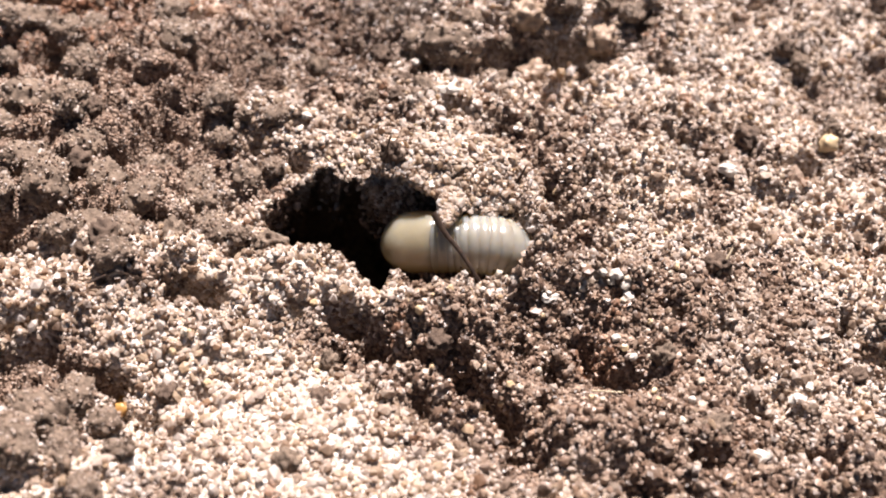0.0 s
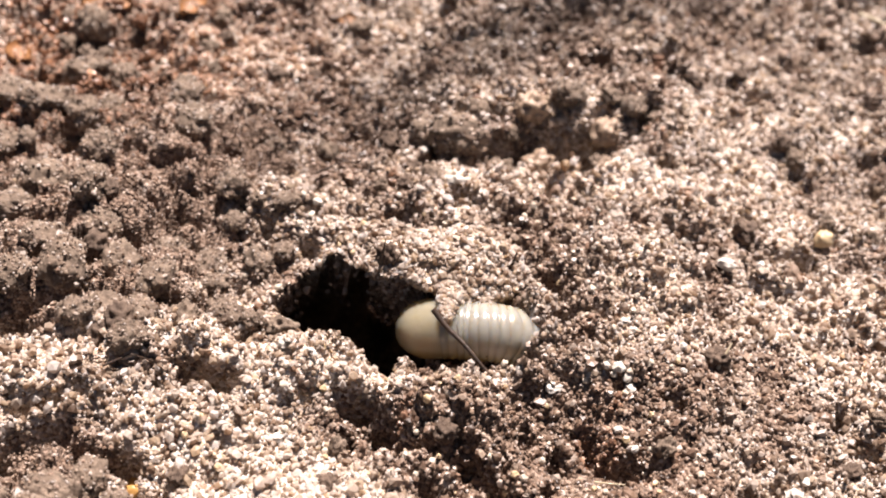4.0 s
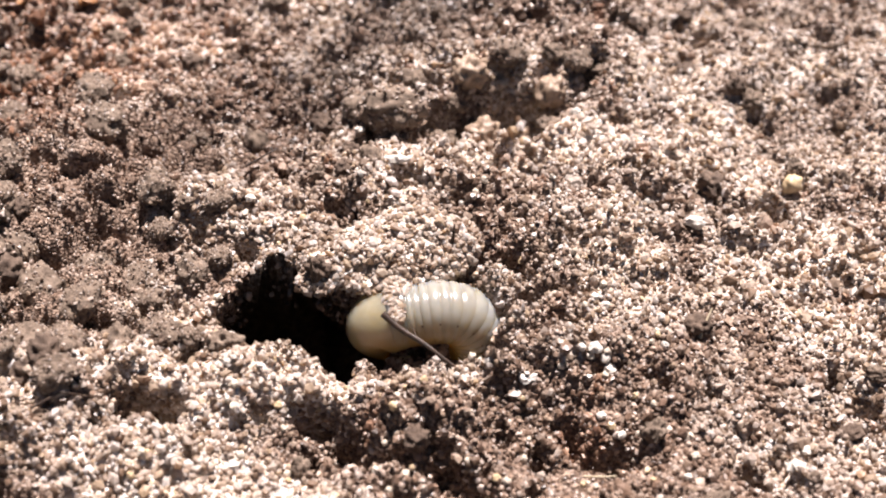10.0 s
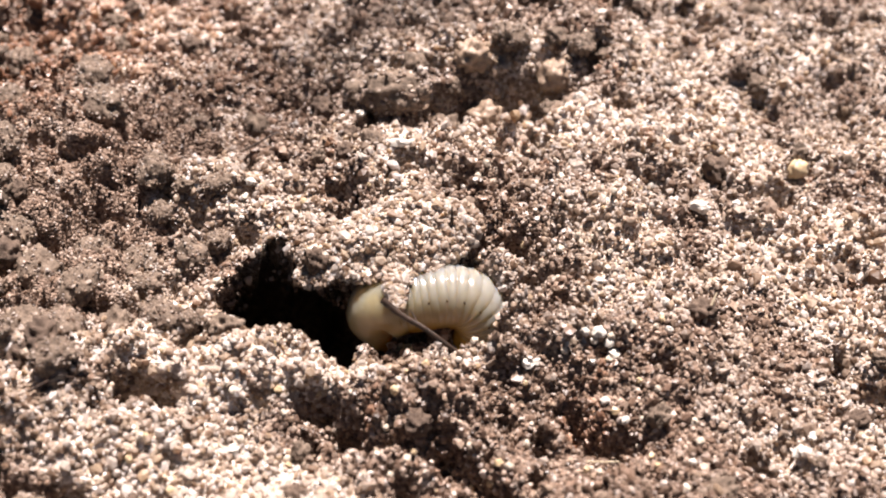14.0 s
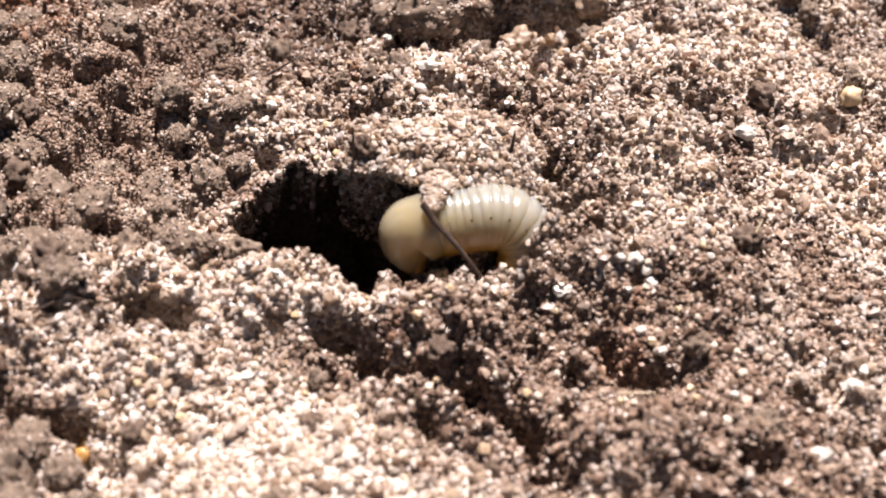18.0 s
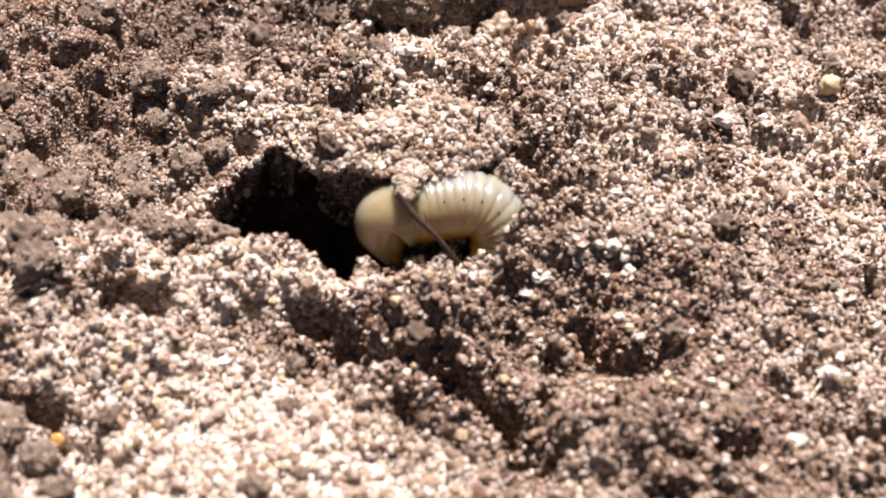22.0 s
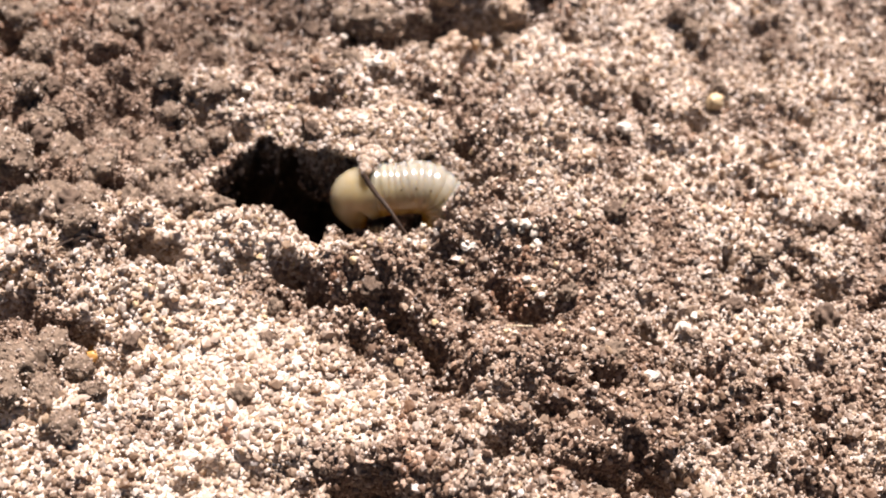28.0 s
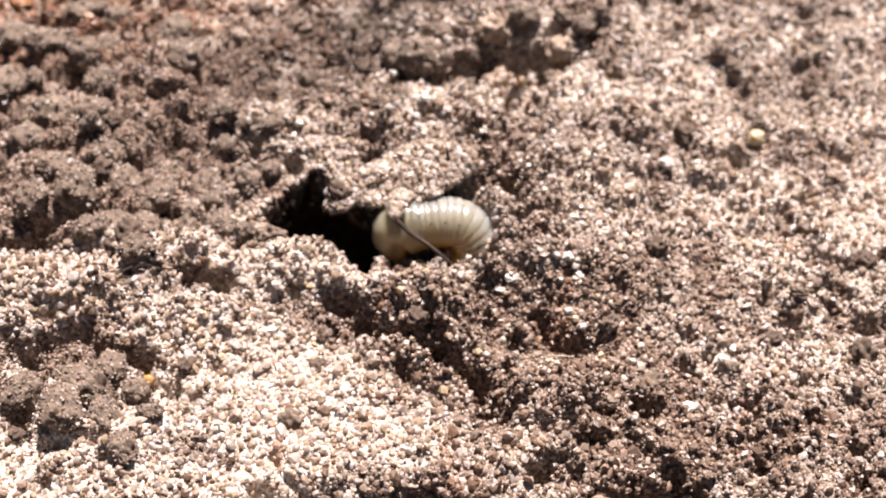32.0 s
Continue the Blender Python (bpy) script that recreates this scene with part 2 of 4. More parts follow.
# hollows: x, y, half axes, turn, depth
HOLLOWS = [
    (10.6, -12.4, 1.9, 0.35, -50, 1.2), (12.6, -15.0, 1.2, 0.35, -40, 0.9), (3.2, -5.4, 0.8, 0.5, 0, 1.0), (8.0, -15.5, 1.1, 0.8, 0, 1.3), (5.5, -17.6, 1.0, 0.8, 0, 1.2),
    (-5.0, -7.2, 0.9, 0.6, 0, 1.0),
    (-0.6, -6.7, 1.2, 0.9, 0, 1.7), (0.1, -6.9, 0.9, 0.7, 0, 0.9),
    (-8.4, -7.9, 0.9, 0.8, 0, 1.1), (-4.6, -7.8, 1.2, 0.8, 0, 1.1), (-2.0, -7.5, 0.8, 0.6, 0, 0.5), (1.2, -2.2, 1.3, 0.7, -35, 1.8), (1.7, -4.2, 0.6, 1.0, 10, 1.2),
    (-7.3, -9.8, 1.5, 0.8, -25, 2.4), (-5.6, -11.1, 1.3, 0.8, -40, 2.0), (-1.3, -12.9, 1.7, 1.1, -35, 2.2), (-3.4, -12.0, 1.4, 0.6, -20, 1.2), (-0.1, -14.2, 0.9, 0.8, 0, 1.6), (4.2, -11.4, 1.7, 0.9, -20, 1.5), (3.0, -10.2, 0.8, 0.6, 0, 1.0), (-19.5, -9.1, 0.5, 0.5, 0, 1.4), (-14.1, -15.5, 0.35, 1.0, 20, 1.4), (-13.8, -9.6, 1.8, 0.85, 0, 2.8), (1.1, -15.8, 1.2, 1.6, 0, 1.4),
    (3.7, -3.8, 1.1, 0.5, 0, 0.9), (14.0, 3.2, 1.4, 1.1, 0, 1.8), (-2.5, -21.9, 2.0, 1.4, 0, 2.8),
    (9.0, -20.5, 2.6, 1.5, 0, 2.8), (-9.1, -21.0, 1.0, 0.6, -30, 1.1), (3.0, -20.1, 1.0, 0.7, 0, 1.1), (18.1, -4.7, 1.7, 1.3, 0, 1.8),
    (-16.2, -14.4, 0.9, 0.6, 0, 1.3), (1.0, 9.3, 3.0, 1.9, 8, 2.1), (-1.9, 8.1, 1.6, 1.5, 0, 2.4), (3.6, 10.4, 1.5, 1.5, 0, 1.4), (-24.0, 6.0, 2.5, 1.5, 10, 1.8), (9.1, 20.4, 1.6, 1.3, 0, 1.5),
    (12.6, 17.0, 1.2, 0.9, 0, 1.0), (-17.8, 0.3, 0.8, 1.1, 0, 1.4), (-19.0, -6.7, 1.7, 1.0, 0, 1.6), (-23.6, -8.0, 2.4, 1.2, 0, 2.8), (-20.0, -17.0, 0.6, 2.4, -8, 2.2), (-16.9, -16.8, 0.35, 1.5, 5, 1.5), (-20.5, -12.9, 2.0, 0.5, 25, 1.4), (-16.6, -5.4, 1.6, 0.45, -20, 1.2), (-20.6, -2.4, 2.0, 0.5, 15, 1.2),
    (-20.4, -14.4, 2.2, 0.9, 35, 1.5), (-22.0, 15.5, 2.2, 1.2, 0, 1.3), (-29.0, 12.5, 2.2, 1.6, 0, 1.6), (23.0, 30.0, 3.0, 2.0, 0, 2.0),
    (0.5, -2.0, 1.2, 0.6, -10, 1.2), (-2.8, 0.3, 4.4, 1.1, 0, 1.9), (-7.0, -0.6, 1.5, 0.7, 20, 0.8), (-14.5, -17.0, 1.2, 0.5, 60, 1.0), (20.0, -9.0, 1.5, 0.8, 0, 1.0), (6.0, -14.5, 2.2, 0.5, -35, 0.8),
]
# swells: x, y, half axes, turn, height
SWELLS = [
    (-18.0, -8.0, 7.0, 6.0, 0, 1.9), (-21.0, 4.0, 7.0, 6.0, 0, 2.4), (-9.8, -8.2, 3.2, 2.4, -8, 1.1), (-13.0, -11.8, 3.0, 1.4, 0, 0.8),
    (-5.0, -9.6, 3.6, 0.9, -8, 0.6), (4.5, -7.4, 3.5, 2.0, 0, 0.9), (-11.0, 2.0, 4.0, 2.5, 0, 1.2), (-3.5, 5.0, 5.0, 2.0, 0, 0.6),
    (-8.0, -16.5, 6.0, 4.0, 0, 0.5), (0.5, 13.0, 5.5, 1.6, 0, 1.3), (-28.0, 16.0, 8.0, 6.0, 0, -1.5), (16.0, 8.0, 8.0, 6.0, 0, -0.8),
    (-19.0, -17.0, 2.6, 2.6, 0, 1.0), (-3.5, -8.9, 4.5, 2.0, 0, -1.2), (4.8, -11.5, 3.8, 2.4, -10, -1.2), (2.1, -3.5, 1.0, 1.2, 0, -1.0), (-9.5, -8.0, 1.6, 1.2, 0, 0.5), (-26.0, 7.8, 2.6, 0.9, 0, 1.0), (0.4, 5.8, 4.6, 1.7, 0, -1.3),
]


def clod_mask(x, y):
    """Where the grey crumbly loam lies, 0..1."""
    w = 2.5 * (value_noise(x, y, 3.0, 7) - 0.5)
    left = soft_step(-x + w, 12.2, 14.0) * soft_step(y + w, -8.0, -5.5) * (1 - soft_step(y + w, 7.5, 11.0))
    low = 1 - soft_step(blob(x, y, -18.3, -16.6, 3.6, 4.2) + 0.5 * w, 0.6, 1.3)
    back_slab = (1 - soft_step(blob(x, y, -4.7, 8.3, 1.9, 2.0) + 0.2 * w, 0.6, 1.2)) * 0.9
    return np.maximum(np.maximum(left, low), back_slab)


def pale_mask(x, y):
    """Where the sand is clean and pale, 0..1; elsewhere loam stains and painted shade darken it."""
    w = value_noise(x, y, 2.2, 4) - 0.5
    p = 0.38 + 1.1 * w + 0.8 * (value_noise(x, y, 5.5, 11) - 0.5) + 0.6 * (value_noise(x, y, 1.0, 6) - 0.5)
    # the blobs at (-1.0, 0.2) and (0.4, -1.3) hold the shade about the flake
    for cx, cy, rx, ry, a in ((-10.0, -16.5, 8.5, 5.0, 1.0), (-14.5, -11.8, 3.2, 2.0, 0.7), (-11.5, -13.2, 3.5, 2.2, 0.5), (-13.6, -18.0, 2.4, 1.4, -0.7), (-5.6, -11.2, 3.2, 1.4, -1.2), (-8.2, -11.0, 2.0, 1.0, -0.7), (-1.0, -10.2, 3.0, 1.2, -0.4), (-2.8, -12.6, 3.0, 1.5, -1.0), (-1.0, 0.2, 3.2, 1.2, -0.5), (0.4, -1.3, 1.8, 1.0, -0.6), (3.2, 0.6, 2.6, 1.8, 0.35), (2.6, -13.5, 3.0, 2.0, -0.4), (-10.0, -8.8, 3.6, 1.6, 0.7), (1.5, 6.6, 6.5, 2.2, 0.55), (-6.0, 3.5, 4.0, 2.5, 0.25), (-3.0, -9.0, 3.0, 1.0, 0.25), (-5.5, -8.8, 3.5, 1.1, 0.4), (-6.0, -8.7, 2.2, 0.8, 0.5), (-11.3, -8.4, 2.4, 1.0, 0.45),
                              (-19.0, -11.0, 5.0, 2.2, 0.45), (-22.5, -10.5, 3.0, 1.5, 0.4), (-12.6, -19.6, 2.4, 1.5, -0.7), (-5.5, -18.6, 3.0, 1.8, 0.6), (14.0, -2.0, 6.0, 7.0, 0.35), (10.0, 6.0, 7.0, 5.0, 0.35), (20.0, 12.0, 8.0, 9.0, 0.2), (-17.0, 14.0, 4.5, 3.5, 0.3),
                              (1.0, -11.8, 6.0, 3.2, -0.7), (4.0, -9.0, 4.5, 3.0, -0.35), (6.5, -16.5, 8.0, 4.5, -0.65), (-15.0, -20.5, 6.0, 3.0, 0.3), (-27.0, 10.0, 6.0, 8.0, -0.3), (1.0, -4.5, 2.0, 2.5, -0.2), (-20.5, -21.5, 4.0, 2.5, 0.3), (-21.5, 4.5, 4.5, 3.0, 0.55), (-27.0, -2.0, 4.0, 3.0, 0.3)):
        p = p + a * np.exp(-blob(x, y, cx, cy, rx, ry))
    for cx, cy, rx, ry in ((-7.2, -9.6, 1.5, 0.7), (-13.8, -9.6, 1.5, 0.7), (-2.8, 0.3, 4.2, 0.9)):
        p = p - 1.1 * np.exp(-blob(x, y, cx, cy, rx, ry) ** 2)  # hollows toned darker, their shade put into the sand's colour
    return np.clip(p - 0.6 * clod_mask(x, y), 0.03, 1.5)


def rust_mask(x, y):
    """Where iron has stained the soil reddish, 0..1."""
    w = value_noise(x, y, 2.6, 9)
    return np.clip(np.exp(-blob(x, y, -29.0, 14.0, 12.0, 11.0)) * (0.3 + 1.2 * w) + 0.7 * soft_step(value_noise(x, y, 1.3, 3), 0.8, 0.95) * w, 0, 1)


def pit(x, y):
    """Depth of the burrow and of the trench in which the larva lies."""
    w = 0.5 * (value_noise(x, y, 1.1, 2) - 0.5)
    burrow = 22.0 * (1 - soft_step(np.sqrt(blob(x, y, -8.75, -4.3, 2.7, 2.8)) + 0.5 * w, 0.86, 1.05))
    trench = 3.0 * (1 - soft_step(np.sqrt(blob(x, y, -3.7, -4.6, 4.9, 2.95)) + 0.5 * w, 0.68, 1.06))
    under = 15.0 * (1 - soft_step(np.sqrt(blob(x, y, -6.4, -5.2, 2.1, 2.35)) + 0.5 * w, 0.6, 1.1))
    return np.maximum(np.maximum(burrow, trench), under)


def height(x, y):
    """The ground's height in mm."""
    x, y = np.asarray(x, float), np.asarray(y, float)
    near = np.exp(-(np.hypot(x, y) / 90) ** 2)
    h = 1.6 * (value_noise(x, y, 9.0, 0) - 0.5) + 1.3 * (value_noise(x, y, 3.6, 1) - 0.5)
    for cx, cy, rx, ry, turn, up in SWELLS:
        h = h + up * np.exp(-blob(x, y, cx, cy, rx, ry, turn))
    w = 0.7 * (value_noise(x, y, 1.0, 5) - 0.5)
    for cx, cy, rx, ry, turn, down in HOLLOWS:
        h = h - down * (1 - soft_step(np.sqrt(blob(x, y, cx, cy, rx, ry, turn)) + w, 0.35, 1.15))
    scarp = (y + 8.6 + 0.70 * (x + 8.5) * soft_step(x, -9.5, -7.5)) * 0.82 + 3.0 * (value_noise(x, y, 2.6, 6) - 0.5) - 3.0 * soft_step(x, 2.0, 7.0)
    h = h + 1.5 * soft_step(scarp, -1.3, 0.5) * soft_step(x, -8.5, -4.5) * (1 - soft_step(x, 6.0, 11.0)) - 0.7
    m = clod_mask(x, y)
    wx, wy = 1.5 * (value_noise(x, y, 1.7, 8) - 0.5), 1.5 * (value_noise(x, y, 1.7, 9) - 0.5)
    f1, f2 = cells(x + wx, 1.25 * (y + wy), 2.3, 2)
    e1, e2 = cells(x + 0.7 * wx, y - 0.7 * wy, 1.2, 6)
    g1, g2 = cells(x, y, 0.62, 5)
    k1, k2 = cells(x + wx, y + wy, 1.5, 8)
    dome = lambda d, r: np.sqrt(np.clip(1 - (d / r) ** 2, 0, 1))
    clod = 1.3 * dome(f1, 0.95) - 0.8 * (1 - soft_step(f2 - f1, 0.0, 0.4)) + 0.6 * dome(e1, 0.95) - 0.4 * (1 - soft_step(e2 - e1, 0.0, 0.3)) + 0.14 * dome(g1, 0.9) - 1.6
    clod = clod + 0.6 * (cell_height(x + wx, 1.25 * (y + wy), 2.3, 2) - 0.4) * soft_step(f2 - f1, 0.0, 0.4)
    crumb = 0.75 * dome(k1, 0.95) + 1.0 * (cell_height(x + wx, y + wy, 1.5, 8) - 0.5) * soft_step(k2 - k1, 0.0, 0.4) + 0.35 * dome(g1, 0.95) + 0.45 * (cell_height(x, y, 0.62, 5) - 0.5) * soft_step(g2 - g1, 0.0, 0.4) - 0.5
    rough = 0.35 + 1.1 * value_noise(x, y, 4.0, 10) * (1 - 0.8 * np.exp(-blob(x, y, -9.0, -16.0, 6.5, 4.5)))
    p1, _ = cells(x + 0.6 * wx, y + 0.6 * wy, 1.9, 4)
    dent = 1.5 * (1 - soft_step(p1, 0.1, 0.36)) * soft_step(cell_height(x + 0.6 * wx, y + 0.6 * wy, 1.9, 4), 0.4, 0.85)
    calm = 1 - 0.75 * np.exp(-blob(x, y, -9.0, -16.0, 6.5, 4.5))
    h = h + m * clod + (1 - m) * (1.2 * crumb * rough - dent * calm)
    return (h - pit(x, y)) * near


def linked(name, verts, faces, material, smooth=True):
    """A mesh object from arrays of places in metres and of triangles or quads."""
    mesh = bpy.data.meshes.new(name)
    n, side = len(faces), faces.shape[1]
    mesh.vertices.add(len(verts))
    mesh.vertices.foreach_set("co", np.asarray(verts, np.float32).ravel())
    mesh.loops.add(n * side)
    mesh.loops.foreach_set("vertex_index", np.asarray(faces, np.int32).ravel())
    mesh.polygons.add(n)
    mesh.polygons.foreach_set("loop_start", np.arange(0, n * side, side, dtype=np.int32))
    mesh.polygons.foreach_set("use_smooth", np.full(n, smooth))
    mesh.update(calc_edges=True)
    mesh.materials.append(material)
    return new(name, mesh)


def ball(level):
    bm = bmesh.new()
    bmesh.ops.create_icosphere(bm, subdivisions=level, radius=1.0)
    v = np.array([tuple(p.co) for p in bm.verts])
    f = np.array([[p.index for p in face.verts] for face in bm.faces])
    bm.free()
    return v, f


BALLS = {k: ball(k) for k in (1, 2, 3, 4, 5)}


def grain_cloud(name, x, y, z, r, pale, level, rust=None, rng=None):
    """Many angular grains as one mesh; each is a squashed, dented ball."""
    rng = rng or RNG
    v, f = BALLS[level]
    n = len(x)
    q = rng.normal(size=(n, 4))
    q /= np.linalg.norm(q, axis=1)[:, None]
    a, b, c, d = q.T
    rot = np.stack([1 - 2 * (c * c + d * d), 2 * (b * c - a * d), 2 * (b * d + a * c), 2 * (b * c + a * d), 1 - 2 * (b * b + d * d), 2 * (c * d - a * b),
                    2 * (b * d - a * c), 2 * (c * d + a * b), 1 - 2 * (b * b + c * c)], 1).reshape(n, 3, 3)
    shape = rng.uniform(0.55, 1.3, (n, 1, 3)) * v[None] * rng.uniform(0.66, 1.26, (n, len(v), 1))
    verts = np.einsum("nij,nkj->nki", rot, shape) * r[:, None, None] + np.stack([x, y, z], 1)[:, None]
    faces = f[None] + (np.arange(n) * len(v))[:, None, None]
    ob = linked(name, verts.reshape(-1, 3) * MM, faces.reshape(-1, 3), M_GRAIN, smooth=False)
    att = ob.data.attributes.new("pale", "FLOAT", "POINT")
    att.data.foreach_set("value", np.repeat(pale, len(v)).astype(np.float32))
    if rust is not None:
        att = ob.data.attributes.new("rust", "FLOAT", "POINT")
        att.data.foreach_set("value", np.repeat(rust, len(v)).astype(np.float32))
    return ob


def lump(center, radii, level=4, rough=0.18, size=0.5, seed=0.0):
    """Places and faces of a noisy ball: a clod, pebble or crust."""
    v, f = BALLS[level]
    d = np.array([noise.fractal(Vector(p) / size + Vector((seed, seed * 1.7, -seed)), 0.9, 2.1, 4) for p in v])
    return (v * (1 + rough * d)[:, None]) * np.asarray(radii) + np.asarray(center), f


def part(name, ob, parent, label=""):
    """Hang a mesh object, built in its parent's space, under a thing or a part."""
    ob.name = name
    ob.parent = parent
    if label:
        ob["label"] = label
    return ob


def tube(points, radii, sides=8):
    """Places and faces of a round tapered thread through the points."""
    pts = [Vector(p) for p in points]
    verts, faces = [], []
    for i, p in enumerate(pts):
        along = (pts[min(i + 1, len(pts) - 1)] - pts[max(i - 1, 0)]).normalized()
        a = along.orthogonal().normalized()
        if i and a.dot(prev) < 0.2:
            a = (prev - along * prev.dot(along)).normalized()
        prev = a
        b = along.cross(a)
        for k in range(sides):
            t = 2 * math.pi * k / sides
            verts.append(p + (a * math.cos(t) + b * math.sin(t)) * radii[i])
    for i in range(len(pts) - 1):
        for k in range(sides):
            q = (k + 1) % sides
            faces.append((i * sides + k, i * sides + q, (i + 1) * sides + q, (i + 1) * sides + k))
    return np.array([tuple(v) for v in verts]), np.array(faces)


# ---- ground ----
def axis(lo, hi, step, far):
    mid = np.arange(lo, hi + step / 2, step)
    grow = step * np.cumsum(1.32 ** np.arange(1, 46))
    grow = grow[grow < far]
    return np.concatenate([lo - grow[::-1], mid, hi + grow])


def surface(x, y):
    """The soil's place in mm; the burrow widens under its rim."""
    deep = 3.6 * soft_step(pit(x, y), 2.0, 12.0)
    return x + (x + 7.9) * deep, y + (y + 5.0) * deep, height(x, y)


def build_ground():
    gx, gy = axis(-36, 31, 0.2, 30000), axis(-27, 38, 0.2, 30000)
    xx, yy = np.meshgrid(gx, gy)
    n, m = len(gx), len(gy)
    idx = np.arange(n * m).reshape(m, n)
    faces = np.stack([idx[:-1, :-1], idx[:-1, 1:], idx[1:, 1:], idx[1:, :-1]], -1).reshape(-1, 4)
    verts = np.stack(surface(xx, yy), -1).reshape(-1, 3) * MM
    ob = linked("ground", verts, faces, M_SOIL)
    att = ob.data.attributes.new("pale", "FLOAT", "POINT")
    # soil in burrow and trench is set dark, shade put into its colour
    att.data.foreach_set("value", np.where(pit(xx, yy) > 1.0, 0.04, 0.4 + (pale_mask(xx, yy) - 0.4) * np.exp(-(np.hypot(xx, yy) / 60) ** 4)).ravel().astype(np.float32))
    return tagged(ob, "brown crumbly sandy soil with a burrow and hollows", "ground", kind="structure")


def scatter(x0, x1, y0, y1, step, rng):
    gx, gy = np.meshgrid(np.arange(x0, x1, step), np.arange(y0, y1, step))
    x, y = gx.ravel(), gy.ravel()
    return x + rng.uniform(-0.5, 0.5, x.shape) * step, y + rng.uniform(-0.5, 0.5, y.shape) * step


def slopes(x, y):
    e = 0.12
    return (height(x + e, y) - height(x - e, y)) / (2 * e), (height(x, y + e) - height(x, y - e)) / (2 * e)


def sand(name, region, step, level, keep, label):
    """Grains that cover the soil evenly, steep faces too."""
    rng = np.random.default_rng(len(name) + level)
    x, y = scatter(*region, step, rng)
    x, y = x[keep(x, y)], y[keep(x, y)]
    gx, gy = slopes(x, y)
    times = np.clip((np.sqrt(1 + gx * gx + gy * gy) + rng.random(x.shape)).astype(int), 1, 5)
    first = np.concatenate([[0], np.cumsum(times)[:-1]])
    x, y = np.repeat(x, times), np.repeat(y, times)
    again = np.ones(x.shape)
    again[first] = 0
    x, y = x + again * rng.uniform(-0.5, 0.5, x.shape) * step, y + again * rng.uniform(-0.5, 0.5, y.shape) * step
    deep = pit(x, y)
    ok = deep < 3.2 + 6.0 * rng.random(x.shape) ** 3
    x, y, deep = x[ok], y[ok], deep[ok]
    gx, gy = slopes(x, y)
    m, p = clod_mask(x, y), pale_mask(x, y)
    big = 1 + 0.12 * np.exp(-blob(x, y, -8.0, -14.0, 8.0, 7.0))
    r = step * 0.6 * big * np.exp(rng.normal(-0.03, 0.28, x.shape)) * (1 - 0.45 * m)
    lift = r * rng.uniform(-0.5, 0.6, x.shape) * (1 - 0.45 * np.exp(-blob(x, y, -9.0, -16.0, 6.5, 4.5)))
    steep = np.sqrt(1 + gx * gx + gy * gy)
    sx, sy, sz = surface(x, y)
    # grains darken with depth, which paints in the burrow's shade
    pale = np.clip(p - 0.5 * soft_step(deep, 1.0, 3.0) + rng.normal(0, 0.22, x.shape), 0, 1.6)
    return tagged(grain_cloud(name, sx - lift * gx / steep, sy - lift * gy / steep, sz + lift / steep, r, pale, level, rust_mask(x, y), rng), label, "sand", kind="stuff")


def burrow_lining():
    """Brown grains that line the burrow's wall."""
    rng = np.random.default_rng(17)
    n = 9000
    a, d = rng.uniform(0, 2 * math.pi, n), rng.uniform(0.6, 1.12, n)
    x, y = -8.0 + 3.6 * d * np.cos(a), -4.9 + 2.7 * d * np.sin(a)
    deep = pit(x, y)
    inside = (deep > 3.0) & (deep < 19.0)
    x, y = x[inside], y[inside]
    r = 0.15 * np.exp(rng.normal(0, 0.25, len(x)))
    # paler towards the right, standing in for light that reaches that wall
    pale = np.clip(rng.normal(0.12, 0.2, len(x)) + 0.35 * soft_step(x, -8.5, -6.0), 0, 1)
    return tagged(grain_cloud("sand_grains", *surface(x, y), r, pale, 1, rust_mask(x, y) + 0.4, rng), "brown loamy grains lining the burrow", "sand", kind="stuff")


def near_grub(x, y):
    return (np.abs(x + 3) < 9.5) & (np.abs(y + 7) < 7)


build_ground()
sand("sand_grains", (-13, 7, -15, 1), 0.2, 1, near_grub, "pale and brown quartz sand grains around the burrow")
sand("sand_grains", (-36, 31, -26, 14), 0.24, 1, lambda x, y: ~near_grub(x, y), "pale and brown quartz sand grains on the soil")
sand("sand_grains", (-38, 32, 14, 38), 0.3, 1, lambda x, y: x > -99, "brown sand grains on the soil behind the burrow")
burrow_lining()


